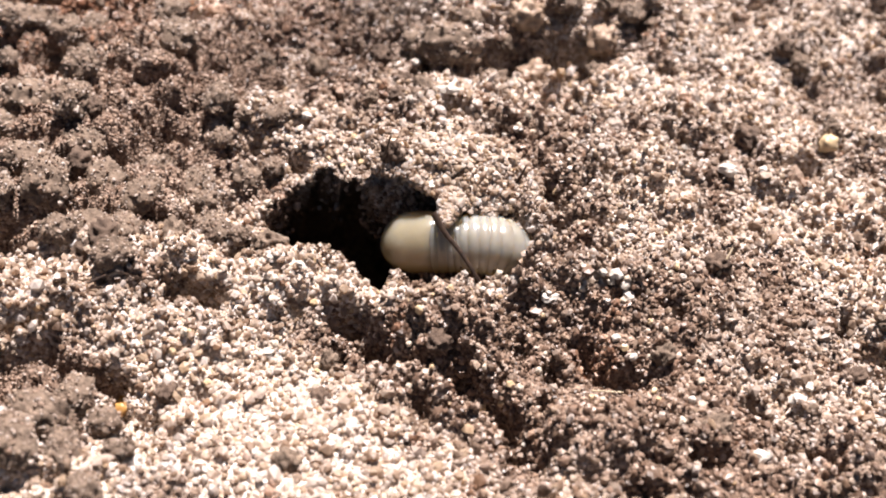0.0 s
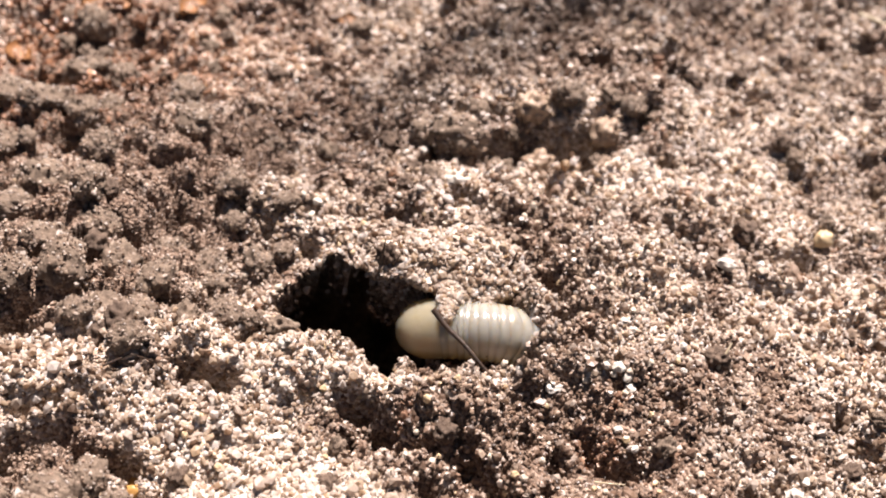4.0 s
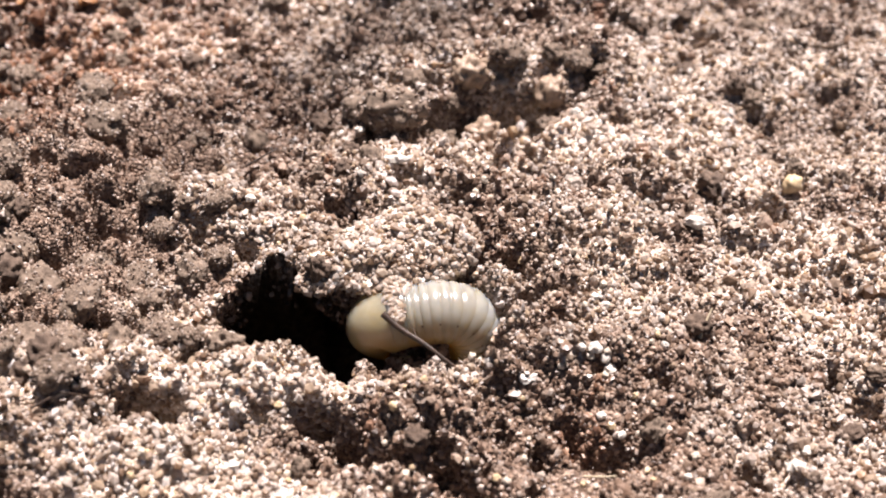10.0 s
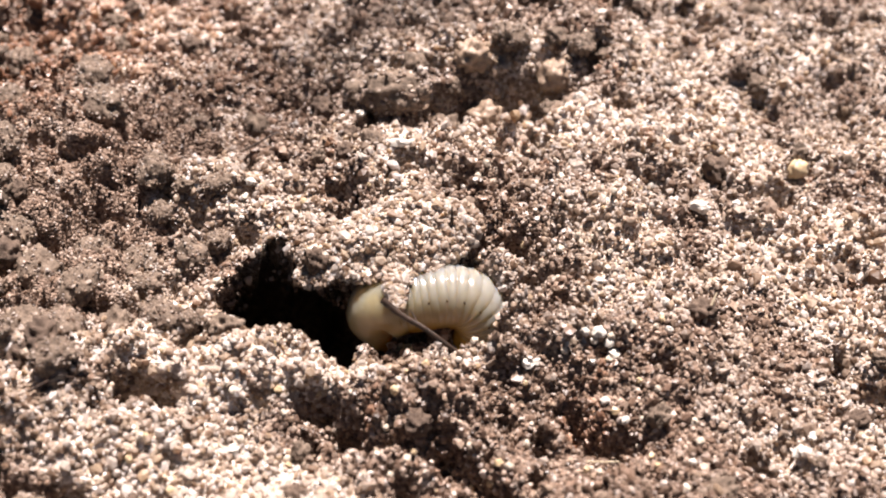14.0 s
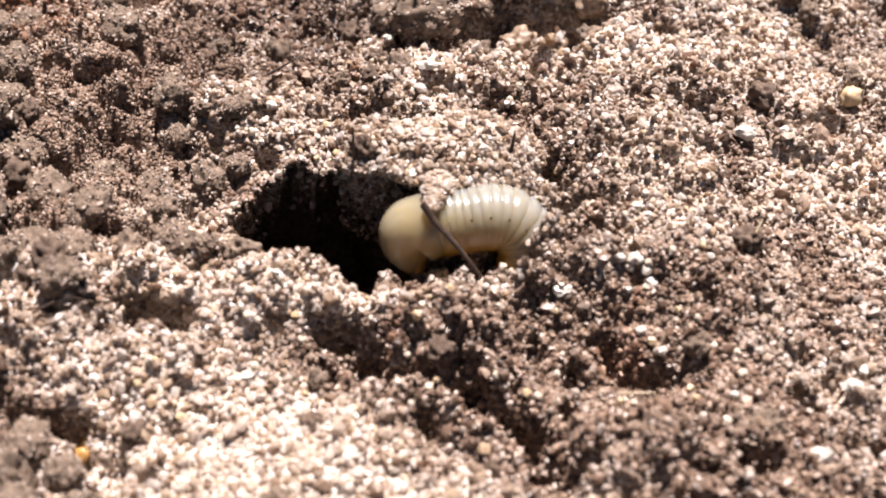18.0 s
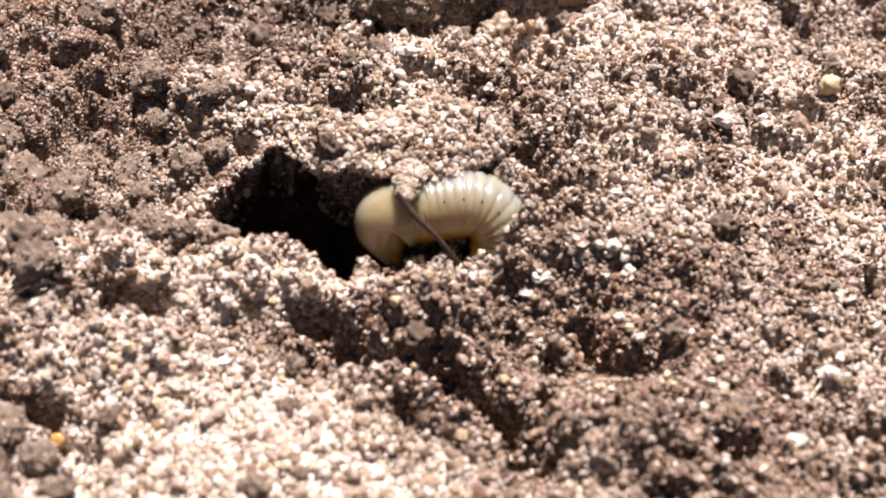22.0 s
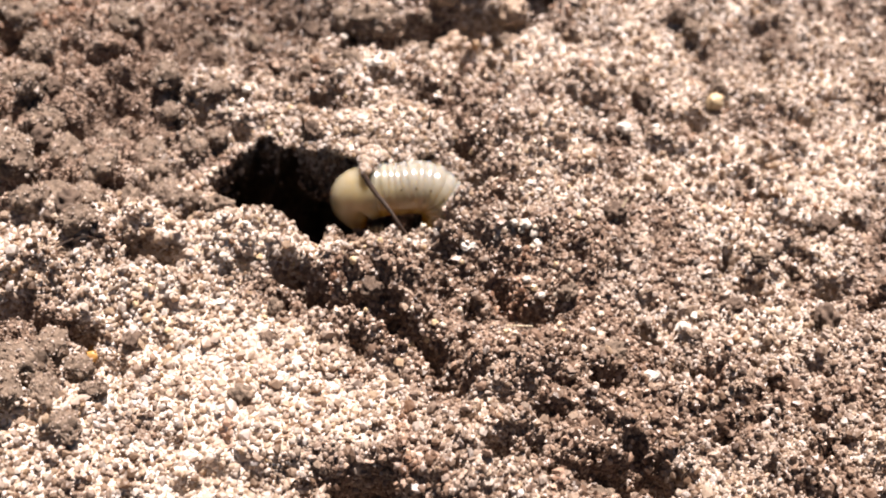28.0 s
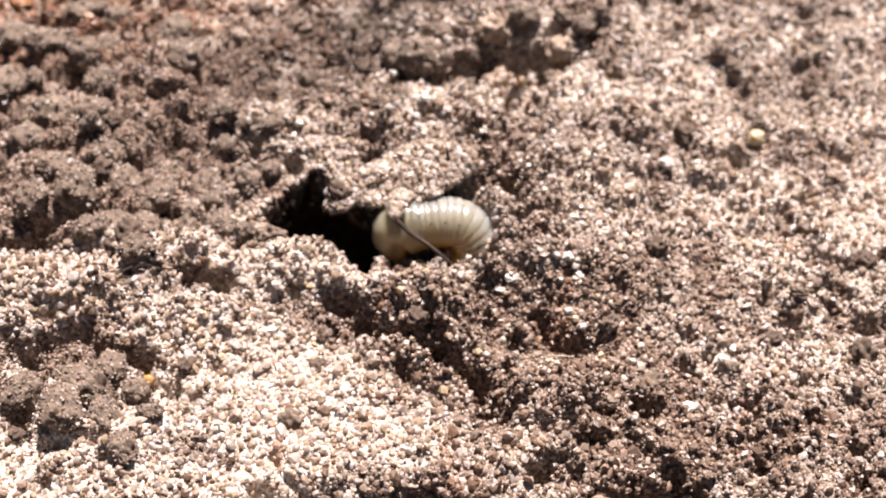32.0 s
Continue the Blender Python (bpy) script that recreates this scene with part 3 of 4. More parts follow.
# ---- the crust flake over the burrow ----
def build_flake():
    flake = new("soil_flake")
    tagged(flake, "thin crust flake of cemented pale sand over the burrow", "soil crust")
    rng = np.random.default_rng(5)
    lobes = [((-0.2, -0.3, 0.0), (2.5, 1.5, 0.8)), ((0.7, 0.6, 0.55), (1.7, 0.9, 0.55)), ((2.5, 0.2, 0.1), (0.9, 1.0, 0.6)), ((-1.6, -0.7, 0.45), (1.3, 0.8, 0.5)), ((-2.6, -1.1, -0.1), (1.7, 0.95, 0.5)), ((-3.9, -2.1, -0.2), (0.7, 0.5, 0.3)),
             ((1.7, -0.3, 0.0), (1.2, 1.2, 0.5)), ((-0.45, -2.8, 0.05), (0.5, 0.95, 0.28)), ((-0.45, -3.75, 0.2), (0.26, 0.55, 0.16)), ((-1.7, -1.7, -0.15), (1.35, 0.75, 0.38)), ((0.6, -1.6, -0.1), (1.1, 0.8, 0.38)), ((-0.5, -2.0, -0.2), (0.7, 0.7, 0.3)), ((-3.5, 0.0, -0.6), (1.2, 1.2, 0.6))]
    for k, (c, r) in enumerate(lobes):
        v, f = lump(c, r, 4, 0.35, 0.6, k + 0.3)
        crust = part("crust", linked("crust", v * MM, f, M_SOIL), flake, "pale crust of cemented sandy soil")
        crust.data.attributes.new("pale", "FLOAT", "POINT").data.foreach_set("value", np.full(len(v), 1.2 if c[0] > -3.0 else 0.2, np.float32))
    v, f = lump((-3.8, -1.7, 0.3), (0.5, 0.55, 0.6), 4, 0.5, 0.45, 17.0)
    part("ridge", linked("ridge", v * MM, f, M_CRUST), flake, "dark brown ridge of bare crust")
    for pts in (((-3.9, -2.25, -0.3), (-4.05, -2.3, 0.6), (-4.2, -2.2, 1.7)), ((2.05, -0.3, 0.4), (2.12, -0.2, 0.9), (2.1, 0.0, 1.5)), ((1.2, -1.3, 0.2), (1.5, -1.6, -0.1), (1.9, -1.7, -0.4))):
        v, f = tube([Vector(q) * MM for q in pts], [0.09 * MM, 0.08 * MM, 0.035 * MM], 7)
        part("root_bit", linked("root_bit", v, f, M_ROOT), flake, "broken dark root bit")
    xyz, n = [], []
    for c, r in lobes:
        k = int(340 * r[0] * r[1] + 80)
        d = rng.normal(size=(k, 3))
        d /= np.linalg.norm(d, axis=1)[:, None]
        xyz.append(np.asarray(c) + d * np.asarray(r) * rng.uniform(1.0, 1.2, (k, 1)))
    xyz = np.concatenate(xyz)
    r = 0.125 * np.exp(rng.normal(0, 0.28, len(xyz)))
    # grains past x = 0.6 are a bit darker, for the flake's shaded front
    grains = grain_cloud("grains", *xyz.T, r, np.clip(rng.normal(1.3, 0.3, len(xyz)) - 0.2 * (xyz[:, 0] > 0.6) - 0.7 * (xyz[:, 0] < -3.0), 0, 1.4), 1, rng=rng)
    grains["kind"] = "stuff"
    part("sand_coat", grains, flake, "pale sand grains stuck to the crust")
    return flake


FLAKE_TIP = Vector((-0.45, -4.1, -0.2)) * MM


def build_rootlet():
    root = new("rootlet")
    tagged(root, "thin dark root fibre leaning across the larva", "root")
    pts = [(0.02 * math.sin(k * 0.9), 0.05 * math.sin(k * 0.55), 3.5 * k / 12) for k in range(-2, 13)]
    v, f = tube([Vector(p) * MM for p in pts], [MM * (0.065 + 0.006 * k) for k in range(15)])
    part("fibre", linked("fibre", v, f, M_ROOT), root)
    v, f = tube([Vector((0.02, 0.05, 1.7)) * MM, Vector((-0.25, 0.0, 2.0)) * MM, Vector((-0.4, 0.05, 2.3)) * MM], [MM * 0.03, MM * 0.025, MM * 0.015], 6)
    part("side_fibre", linked("side_fibre", v, f, M_ROOT), root)
    return root


# ---- the larva ----
SPINE = [(-1.6, -1.9, 0.32), (-2.05, -1.0, 0.85), (-2.1, 0.0, 1.3), (-1.25, 0.5, 1.32), (-0.1, 0.66, 1.25), (1.0, 0.85, 1.27), (1.95, 0.62, 1.24), (2.5, -0.3, 1.15), (2.35, -1.3, 1.05), (1.8, -2.3, 0.9)]
TILT = radians(35)  # lean of the larva's bow away from the upright
UP = Vector((0, math.sin(TILT), math.cos(TILT)))


CURL = Vector((0.1, 0, 0)) - UP * 0.9  # the middle of the bow


def spine(u):
    """Centre, direction and radius along the larva, u in 0..1."""
    s = u * (len(SPINE) - 1)
    i = min(int(s), len(SPINE) - 2)
    w = s - i
    p = [SPINE[max(0, min(len(SPINE) - 1, i + k))] for k in (-1, 0, 1, 2)]
    out = [0.5 * (2 * b + (c - a) * w + (2 * a - 5 * b + 4 * c - d) * w * w + (3 * b - a - 3 * c + d) * w ** 3) for a, b, c, d in zip(*p)]
    return Vector((out[0], 0, 0)) + UP * out[1], out[2]


FRONT = 0.17  # the smooth front end is one piece, centred here
RIB = 0.0345  # length of one ring of the body, as a share of the spine
ACROSS = Vector((0, math.cos(TILT), -math.sin(TILT)))


def skin_mesh(name, u0, u1, n, sides, radius, origin, gut):
    """A closed tube along the spine; radius(s, u, back, side) in mm and gut(u, low) for each vertex."""
    verts, tint = [], []
    for i in range(n + 1):
        q = i / n
        u = u0 + (u1 - u0) * q
        c, r = spine(u)
        along = (spine(min(u + 0.02, 1.0))[0] - spine(max(u - 0.02, 0.0))[0]).normalized()
        up = along.cross(ACROSS).normalized()
        if up.dot(c - CURL) < 0:
            up = -up
        for k in range(sides):
            a = 2 * math.pi * k / sides
            d = up * math.cos(a) + ACROSS * math.sin(a)
            verts.append(tuple((c - origin + d * r * radius(q, u, math.cos(a), math.sin(a))) * MM))
            tint.append(gut(u, math.cos(a)))
    idx = np.arange((n + 1) * sides).reshape(n + 1, sides)
    nxt = np.roll(idx, -1, 1)
    faces = np.stack([idx[:-1], nxt[:-1], nxt[1:], idx[1:]], -1).reshape(-1, 4)
    ob = linked(name, np.array(verts), faces, M_SKIN)
    att = ob.data.attributes.new("gut", "FLOAT", "POINT")
    att.data.foreach_set("value", np.clip(np.array(tint, np.float32), 0, 1))
    return ob


def body_radius(q, u, back, side):
    """Round rings that stand out on the back and fade on flank and belly."""
    cap = math.sqrt(max(0.0, 1 - max(0.0, 1 - q / 0.06) ** 2)) * math.sqrt(max(0.0, 1 - max(0.0, (q - 0.84) / 0.16) ** 2.4))
    ring = (u - 0.41) / RIB + 0.22 * side
    crest = abs(math.sin(math.pi * ring)) ** 0.55
    on_back = min(1.0, max(0.0, 1.3 * back + 0.45))
    flank = math.exp(-((back + 0.15) / 0.35) ** 2)
    bulge = 0.03 * flank * math.sin(math.pi * ring) ** 2 + 0.02 * flank * math.sin(2.1 * math.pi * ring + 1.0)
    return 1.075 * cap * (1 + (0.008 + 0.05 * on_back) * (crest - 0.6) + bulge)


def front_radius(q, u, back, side):
    cap = math.sqrt(max(0.0, 1 - (1 - min(1.0, q / 0.44)) ** 2.0)) * math.sqrt(max(0.0, 1 - max(0.0, (q - 0.7) / 0.3) ** 2.2))
    fold = 0.012 * math.sin(9 * u * 6.28) * max(0.0, back) + 0.015 * math.sin(3 * side + 14 * u)
    return 1.07 * cap * (1 + fold)


def build_grub():
    grub = new("larva")
    tagged(grub, "plump translucent cream white grub curled in the trench", "larva")
    body = part("body", skin_mesh("body", 0.32, 1.0, 300, 72, body_radius, Vector((0, 0, 0)), lambda u, back: 0.5 - 0.55 * back + 1.3 * max(0.0, 0.5 - u) + 1.6 * max(0.0, u - 0.84) / 0.16 * (0.75 - 0.25 * back)), grub, "ringed translucent grey white body with an amber tail")
    for k in (2, 4, 6, 8, 10):
        # dark breathing pore on the flank that faces the open
        u = 0.41 + RIB * (k + 0.1)
        c, r = spine(u)
        along = (spine(u + 0.02)[0] - spine(u - 0.02)[0]).normalized()
        up = along.cross(ACROSS).normalized()
        up = up if up.dot(c - CURL) > 0 else -up
        out = (up * 0.28 - ACROSS * 0.96).normalized()
        sv, sf = lump((0, 0, 0), (0.055, 0.055, 0.12), 2, 0.1, 0.6, k)
        spot = linked("spiracle", (sv + np.array(c + out * r * 1.045)) * MM, sf, M_SPOT)
        part("spiracle", spot, body, "small dark breathing pore")
    home, _ = spine(FRONT)
    front = part("front_end", skin_mesh("front_end", 0.0, 0.5, 72, 56, front_radius, home, lambda u, back: 0.64 - 0.32 * back + 0.5 * max(0.0, 1 - u / 0.1)), grub, "smooth swollen cream front end")
    front.matrix_basis = Matrix.Translation(home * MM)
    c, r = spine(0.05)
    for k in range(3):
        base = c - home + Vector((0.5 + 0.28 * k, 0.0, 0.25 + 0.12 * k)) - ACROSS * 0.45
        v, f = tube([base * MM, (base + Vector((0.12, -0.15, -0.35))) * MM, (base + Vector((0.05, -0.2, -0.8))) * MM], [0.15 * MM, 0.11 * MM, 0.03 * MM])
        part("leg", linked("leg", v, f, M_LEG), front, "short pale leg")
    return grub, front, home


flake = build_flake()
rootlet = build_rootlet()
grub, front_end, front_home = build_grub()


# ---- loose things on the soil ----
def ground_at(x, y):
    return float(height(np.array([x]), np.array([y]))[0])


def lump_mesh(name, material, radii, level, rough, size, seed, flat=False):
    v, f = lump((0, 0, 0), radii, level, rough, size, seed)
    ob = linked(name, v * MM, f, material, smooth=not flat)
    return ob


def set_down(ob, x, y, up, turn=(0, 0, 0)):
    ob.matrix_basis = pose(x * MM, y * MM, (ground_at(x, y) + up) * MM, *turn)
    return ob


def build_clods():
    """Rounded crumbs of grey loam beside the burrow, each with grains baked onto it."""
    rng = np.random.default_rng(21)
    kinds = []
    for k in range(5):
        clod = new("soil_clod")
        tagged(clod, "rounded grey brown clod of crumbly loam", "soil clod", "clods of loam")
        v, f = lump((0, 0, 0), (1.0, 0.85, 0.72), 4, 0.32, 0.55, 3.1 * k + 1)
        knob = np.array([noise.noise(Vector(p) * 4.5 + Vector((k, 0, 0))) for p in v])
        part("crumb", linked("crumb", v * (1 + 0.09 * knob)[:, None] * MM, f, M_CLOD), clod)
        pick = rng.choice(len(v), 280, replace=False)
        at = v[pick] * (1 + 0.09 * knob[pick])[:, None]
        r = 0.065 * np.exp(rng.normal(0, 0.3, len(pick)))
        grains = grain_cloud("grains", *at.T, r, np.clip(rng.normal(0.3, 0.25, len(pick)), 0, 1), 1, rng=rng)
        grains["kind"] = "stuff"
        part("sand_coat", grains, clod, "fine grains baked onto the clod")
        kinds.append(clod)
    spots = [(-19.1, -6.6, 1.3), (-17.4, -7.2, 1.0), (-19.9, -8.2, 0.9), (-17.2, -9.6, 0.9), (-15.7, -1.9, 1.0), (-14.8, -3.5, 0.8), (-13.9, -5.7, 1.0), (-23.2, -3.1, 1.2),
             (-15.5, -6.2, 0.8), (-21.6, -5.0, 1.3), (-13.1, -2.0, 0.9), (-12.0, -1.0, 0.7), (-17.3, -4.6, 1.1), (-12.6, -6.2, 0.6), (-23.6, -6.0, 1.0), (-19.4, -3.4, 1.2),
             (-21.0, -1.2, 1.3), (-17.6, -1.6, 0.9), (-18.1, -17.0, 1.2), (-18.4, -18.9, 1.0), (-17.2, -15.4, 0.9), (-16.6, -18.6, 0.8), (-14.6, -18.4, 0.6), (-15.3, -20.3, 0.7),
             (-19.6, -15.6, 0.8), (-15.8, -16.6, 0.7), (-20.6, -17.8, 0.9), (-26.5, 13.6, 1.5), (-24.0, 12.6, 1.2), (-24.6, 7.6, 1.1), (-27.3, 17.4, 1.4), (-23.0, 15.6, 1.1),
             (-27.2, 8.6, 1.4), (-19.6, 10.0, 1.0), (-28.6, 5.0, 1.3), (-24.8, 1.5, 1.3), (-22.4, 3.2, 1.0), (-30.0, 10.5, 1.5), (-15.2, 2.2, 0.9), (-12.4, 1.6, 0.7), (-4.4, 8.4, 1.5), (-5.6, 9.6, 1.2), (1.6, 12.4, 1.0), (5.3, 12.5, 0.8)]
    while len(spots) < 104:
        x, y = rng.uniform(-31, -11), rng.uniform(-20, 12)
        r = rng.uniform(0.55, 1.15)
        if clod_mask(np.array([x]), np.array([y]))[0] > 0.7 and all(math.hypot(x - a, y - b) > 0.75 * (r + c) for a, b, c in spots):
            spots.append((x, y, r))
        elif rng.random() < 0.002:
            break
    for n, (x, y, r) in enumerate(spots):
        src = kinds[n % 5]
        ob = src if n < 5 else copy_thing(src, Matrix())
        set_down(ob, x, y, 0.45 * r, (rng.uniform(-20, 20), rng.uniform(-20, 20), rng.uniform(0, 360)))
        ob.scale = (r * rng.uniform(0.85, 1.2), r * rng.uniform(0.8, 1.05), r * rng.uniform(0.8, 1.0))
    return kinds


def stone(name, label, material, x, y, radii, turn=0.0, up=0.4, level=4, rough=0.22, seed=1.0, size=0.9):
    ob = lump_mesh(name, material, radii, level, rough, size, seed, level == 2)
    set_down(ob, x, y, up * radii[2], (12, -8, turn))
    return tagged(ob, label, "pebble" if name == "pebble" else "grain")


def build_stones():
    stone("pebble", "tan brown pebble in the hollow behind the burrow", M_TAN, 0.35, 9.2, (0.9, 0.75, 0.75), 10, 1.25, 4, 0.35, 2.0, 0.6)
    stone("pebble", "sandy tan pebble at the back of the hollow", M_TAN, -0.4, 11.2, (1.0, 0.8, 0.8), 30, 0.9, 4, 0.4, 3.0, 0.5)
    stone("pebble", "brown pebble at the end of the shaded hollow", M_TAN, 3.9, 11.4, (0.9, 0.8, 0.8), 70, 0.9, 4, 0.4, 8.0, 0.5)
    stone("pebble", "dark brown pebble in the shaded hollow", M_CLOD, -1.9, 8.5, (0.95, 0.75, 0.75), 40, 1.0, 4, 0.45, 5.0, 0.5)
    stone("pebble", "yellow quartz pebble beside a small hollow", M_YELLOW, 15.5, 4.9, (0.52, 0.46, 0.46), 30, 0.95, 3, 0.35, 7.0, 0.6)
    stone("pebble", "ochre stained pebble at the rim of the clods", M_OCHRE, -15.7, -15.1, (0.42, 0.3, 0.3), 20, 0.7, 3, 0.3, 19.0)
    stone("pebble", "amber pebble at the edge of the grey clods", M_OCHRE, -16.0, -14.1, (0.5, 0.36, 0.36), 60, 0.7, 3, 0.3, 9.0)
    for k, (x, y, a, b, turn) in enumerate(((-6.0, 7.7, 0.34, 0.28, 0), (-6.9, 7.6, 0.3, 0.2, 20), (5.1, 9.4, 0.34, 0.28, 40), (-4.0, 3.9, 0.75, 0.3, -12), (9.9, 1.0, 0.7, 0.4, -30),
                                            (4.3, -7.45, 0.4, 0.36, 0), (4.75, -7.6, 0.36, 0.3, 70), (4.9, -7.95, 0.36, 0.32, 50), (1.4, -8.5, 0.4, 0.28, -20), (10.0, -15.4, 0.6, 0.45, 10), (11.9, -12.2, 0.45, 0.36, 10), (-10.9, 2.1, 0.34, 0.3, 0), (-10.6, -8.3, 0.32, 0.28, 20), (12.6, -11.2, 0.3, 0.22, 80), (-11.3, 1.8, 0.34, 0.28, 0),
                                            (-9.7, -7.2, 0.2, 0.15, 0), (-7.3, -7.9, 0.22, 0.16, 90), (-10.2, -12.0, 0.4, 0.3, 15), (1.7, -8.4, 0.34, 0.2, 30), (-14.6, 1.5, 0.26, 0.2, 0), (11.6, 1.2, 0.3, 0.2, 0))):
        stone("quartz_grain", "bright white quartz grain on the sand", M_WHITE, x, y, (0.75 * a, 0.75 * b, 0.65 * b), turn, 0.8, 2, 0.5, 11 + 1.3 * k, 0.7)["group"] = "white quartz grains"


def fibre(name, label, category, points, thick, material):
    """A thin stalk lying on or sticking out of the soil; points hold x, y and height over the soil."""
    pts = [Vector((x, y, ground_at(x, y) + up)) * MM for x, y, up in points]
    fine = []
    for a, b in zip(pts, pts[1:]):
        fine += [a.lerp(b, w / 4) for w in range(4)]
    fine.append(pts[-1])
    n = len(fine)
    v, f = tube(fine, [thick * MM * (1.0 - 0.6 * k / n) for k in range(n)], 7)
    return tagged(linked(name, v, f, material), label, category)


def build_fibres():
    fibre("stalk", "short pale dry stalk sticking out of the sand", "stalk", [(8.9, -6.2, 0.2), (9.2, -5.6, 0.7), (9.5, -5.1, 1.0)], 0.09, M_STRAW)
    fibre("root_fibre", "thin dark root fibre on the sand", "root", [(-17.9, -10.9, 0.35), (-16.8, -10.3, 0.5), (-15.4, -9.8, 0.35)], 0.06, M_ROOT)
    fibre("root_fibre", "thin curved pale root fibre on the sand", "root", [(3.5, -12.6, 0.2), (4.0, -12.9, 0.4), (4.7, -12.8, 0.2)], 0.05, M_STRAW)
    fibre("root_fibre", "thin dark root fibre across the shaded soil", "root", [(-11.5, 5.2, 0.3), (-10.0, 6.0, 0.5), (-8.4, 6.3, 0.3)], 0.06, M_ROOT)
    fibre("stalk", "pale straw stalk lying at the far edge", "stalk", [(21.0, 28.2, 0.3), (22.4, 26.8, 0.5), (25.6, 24.6, 0.4)], 0.13, M_STRAW)


def leaf_scrap(x, y, size, turn):
    """A curled scrap of dead leaf with thickness and a midrib."""
    n = 9
    verts, faces = [], []
    for side in (0.03, -0.03):
        for i in range(n):
            for j in range(n):
                u, v = i / (n - 1) * 2 - 1, j / (n - 1) * 2 - 1
                wide = math.sqrt(max(0.02, 1 - u * u)) * (1 + 0.18 * math.sin(5 * u + 2 * v))
                verts.append((u * size, v * size * 0.55 * wide, size * (0.25 * v * v + 0.12 * math.sin(3 * u) + 0.05 * math.exp(-40 * v * v)) + side))
    for s in (0, 1):
        for i in range(n - 1):
            for j in range(n - 1):
                a = s * n * n + i * n + j
                quad = (a, a + 1, a + n + 1, a + n)
                faces.append(quad if s else quad[::-1])
    rim = [i * n for i in range(n)] + [(n - 1) * n + j for j in range(1, n)] + [i * n + n - 1 for i in range(n - 2, -1, -1)] + [j for j in range(n - 2, 0, -1)]
    for a, b in zip(rim, rim[1:] + rim[:1]):
        faces.append((a, b, b + n * n, a + n * n))
    ob = linked("leaf_scrap", np.array(verts) * MM, np.array(faces), M_LEAF)
    set_down(ob, x, y, 0.02, (14, 10, turn))
    return tagged(ob, "curled orange brown scrap of dead leaf", "leaf", "dead leaf scraps")


def build_crumbs():
    """Small loose crumbs of soil, each with its own place."""
    rng = np.random.default_rng(33)
    kinds = []
    for k in range(4):
        v, f = lump((0, 0, 0), (0.5, 0.42, 0.36), 4, 0.42, 0.45, 41 + 2.7 * k)
        ob = linked("soil_crumb", v * MM, f, (M_CRUST, M_CLOD)[k % 2])
        kinds.append(tagged(ob, "small rough crumb of brown soil", "soil crumb", "loose soil crumbs"))
    n = 0
    while n < 90:
        x, y = rng.uniform(-30, 24), rng.uniform(-21, 28)
        if pit(np.array([x]), np.array([y]))[0] > 0.1 or (abs(x + 3) < 7 and abs(y + 4) < 5):
            continue
        ob = kinds[n] if n < 4 else copy_thing(kinds[n % 4], Matrix())
        set_down(ob, x, y, 0.1, (rng.uniform(0, 60), rng.uniform(0, 60), rng.uniform(0, 360)))
        r = rng.uniform(0.7, 1.7)
        ob.scale = (r, r, r)
        n += 1


def build_blade():
    """A grass blade that stands behind the view and throws the soft band of shade."""
    foot = Vector((380.0, 386.0, 0.0))
    over = Vector((-17.5, 4.4, 0.0)) + SUN * (800.0 / SUN.z)
    n = 28
    along = over - foot
    flat = Vector((along.y, -along.x, 0)).normalized()
    verts, faces = [], []
    for i in range(n):
        u = i / (n - 1)
        p = foot + along * u
        p.z = max(p.z - 2.0 * (1 - u), -1.0) if i == 0 else p.z
        w = 3.0 * min(1.0, 0.55 + 1.2 * u) * (1 - max(0.0, u - 0.94) * 12)
        for k, fold in ((-1, 0.5), (0, 0.0), (1, 0.5)):
            verts.append(p + flat * (w * k) + Vector((0, 0, fold)))
        for k, fold in ((1, 0.2), (0, -0.3), (-1, 0.2)):
            verts.append(p + flat * (w * k) + Vector((0, 0, fold)))
    for i in range(n - 1):
        for k in range(6):
            q = (k + 1) % 6
            faces.append((i * 6 + k, i * 6 + q, i * 6 + 6 + q, i * 6 + 6 + k))
    ob = linked("grass_blade", np.array([tuple(v) for v in verts]) * MM, np.array(faces), M_GRASS)
    return tagged(ob, "long green grass blade leaning over the soil", "grass")


build_clods()
build_stones()
build_fibres()
for lx, ly, size, turn in ((-27.4, 20.0, 1.6, 20), (-22.3, 21.2, 1.2, 70), (-31.6, 15.6, 1.3, 110), (-12.3, 21.2, 0.7, 40)):
    leaf_scrap(lx, ly, size, turn)
build_crumbs()
build_blade()


# ---- single grains that stand out near the burrow ----
def build_single_grains(ground):
    rng = np.random.default_rng(8)
    shapes = []
    for k in range(6):
        v, f = lump((0, 0, 0), (0.2, 0.165, 0.15), 2, 0.35, 0.7, 60 + k)
        ob = linked("sand_grain", v * MM, f, (M_WHITE, M_TAN, M_PALE, M_YELLOW, M_PALE, M_TAN)[k], smooth=False)
        shapes.append(ob)
    n = 0
    while n < 290:
        x, y = rng.uniform(-14, 8), rng.uniform(-15, 3)
        if pit(np.array([x]), np.array([y]))[0] > 0.15:
            continue
        if n < 6:
            ob = shapes[n]
        else:
            ob = new("sand_grain", shapes[rng.integers(0, 6)].data)
        ob.parent = ground
        r = rng.uniform(0.55, 1.15)
        ob.matrix_basis = pose(x * MM, y * MM, (ground_at(x, y) + 0.14) * MM, *rng.uniform(0, 360, 3)) @ Matrix.Diagonal((r, r, r, 1))
        n += 1


build_single_grains(bpy.data.objects["ground"])


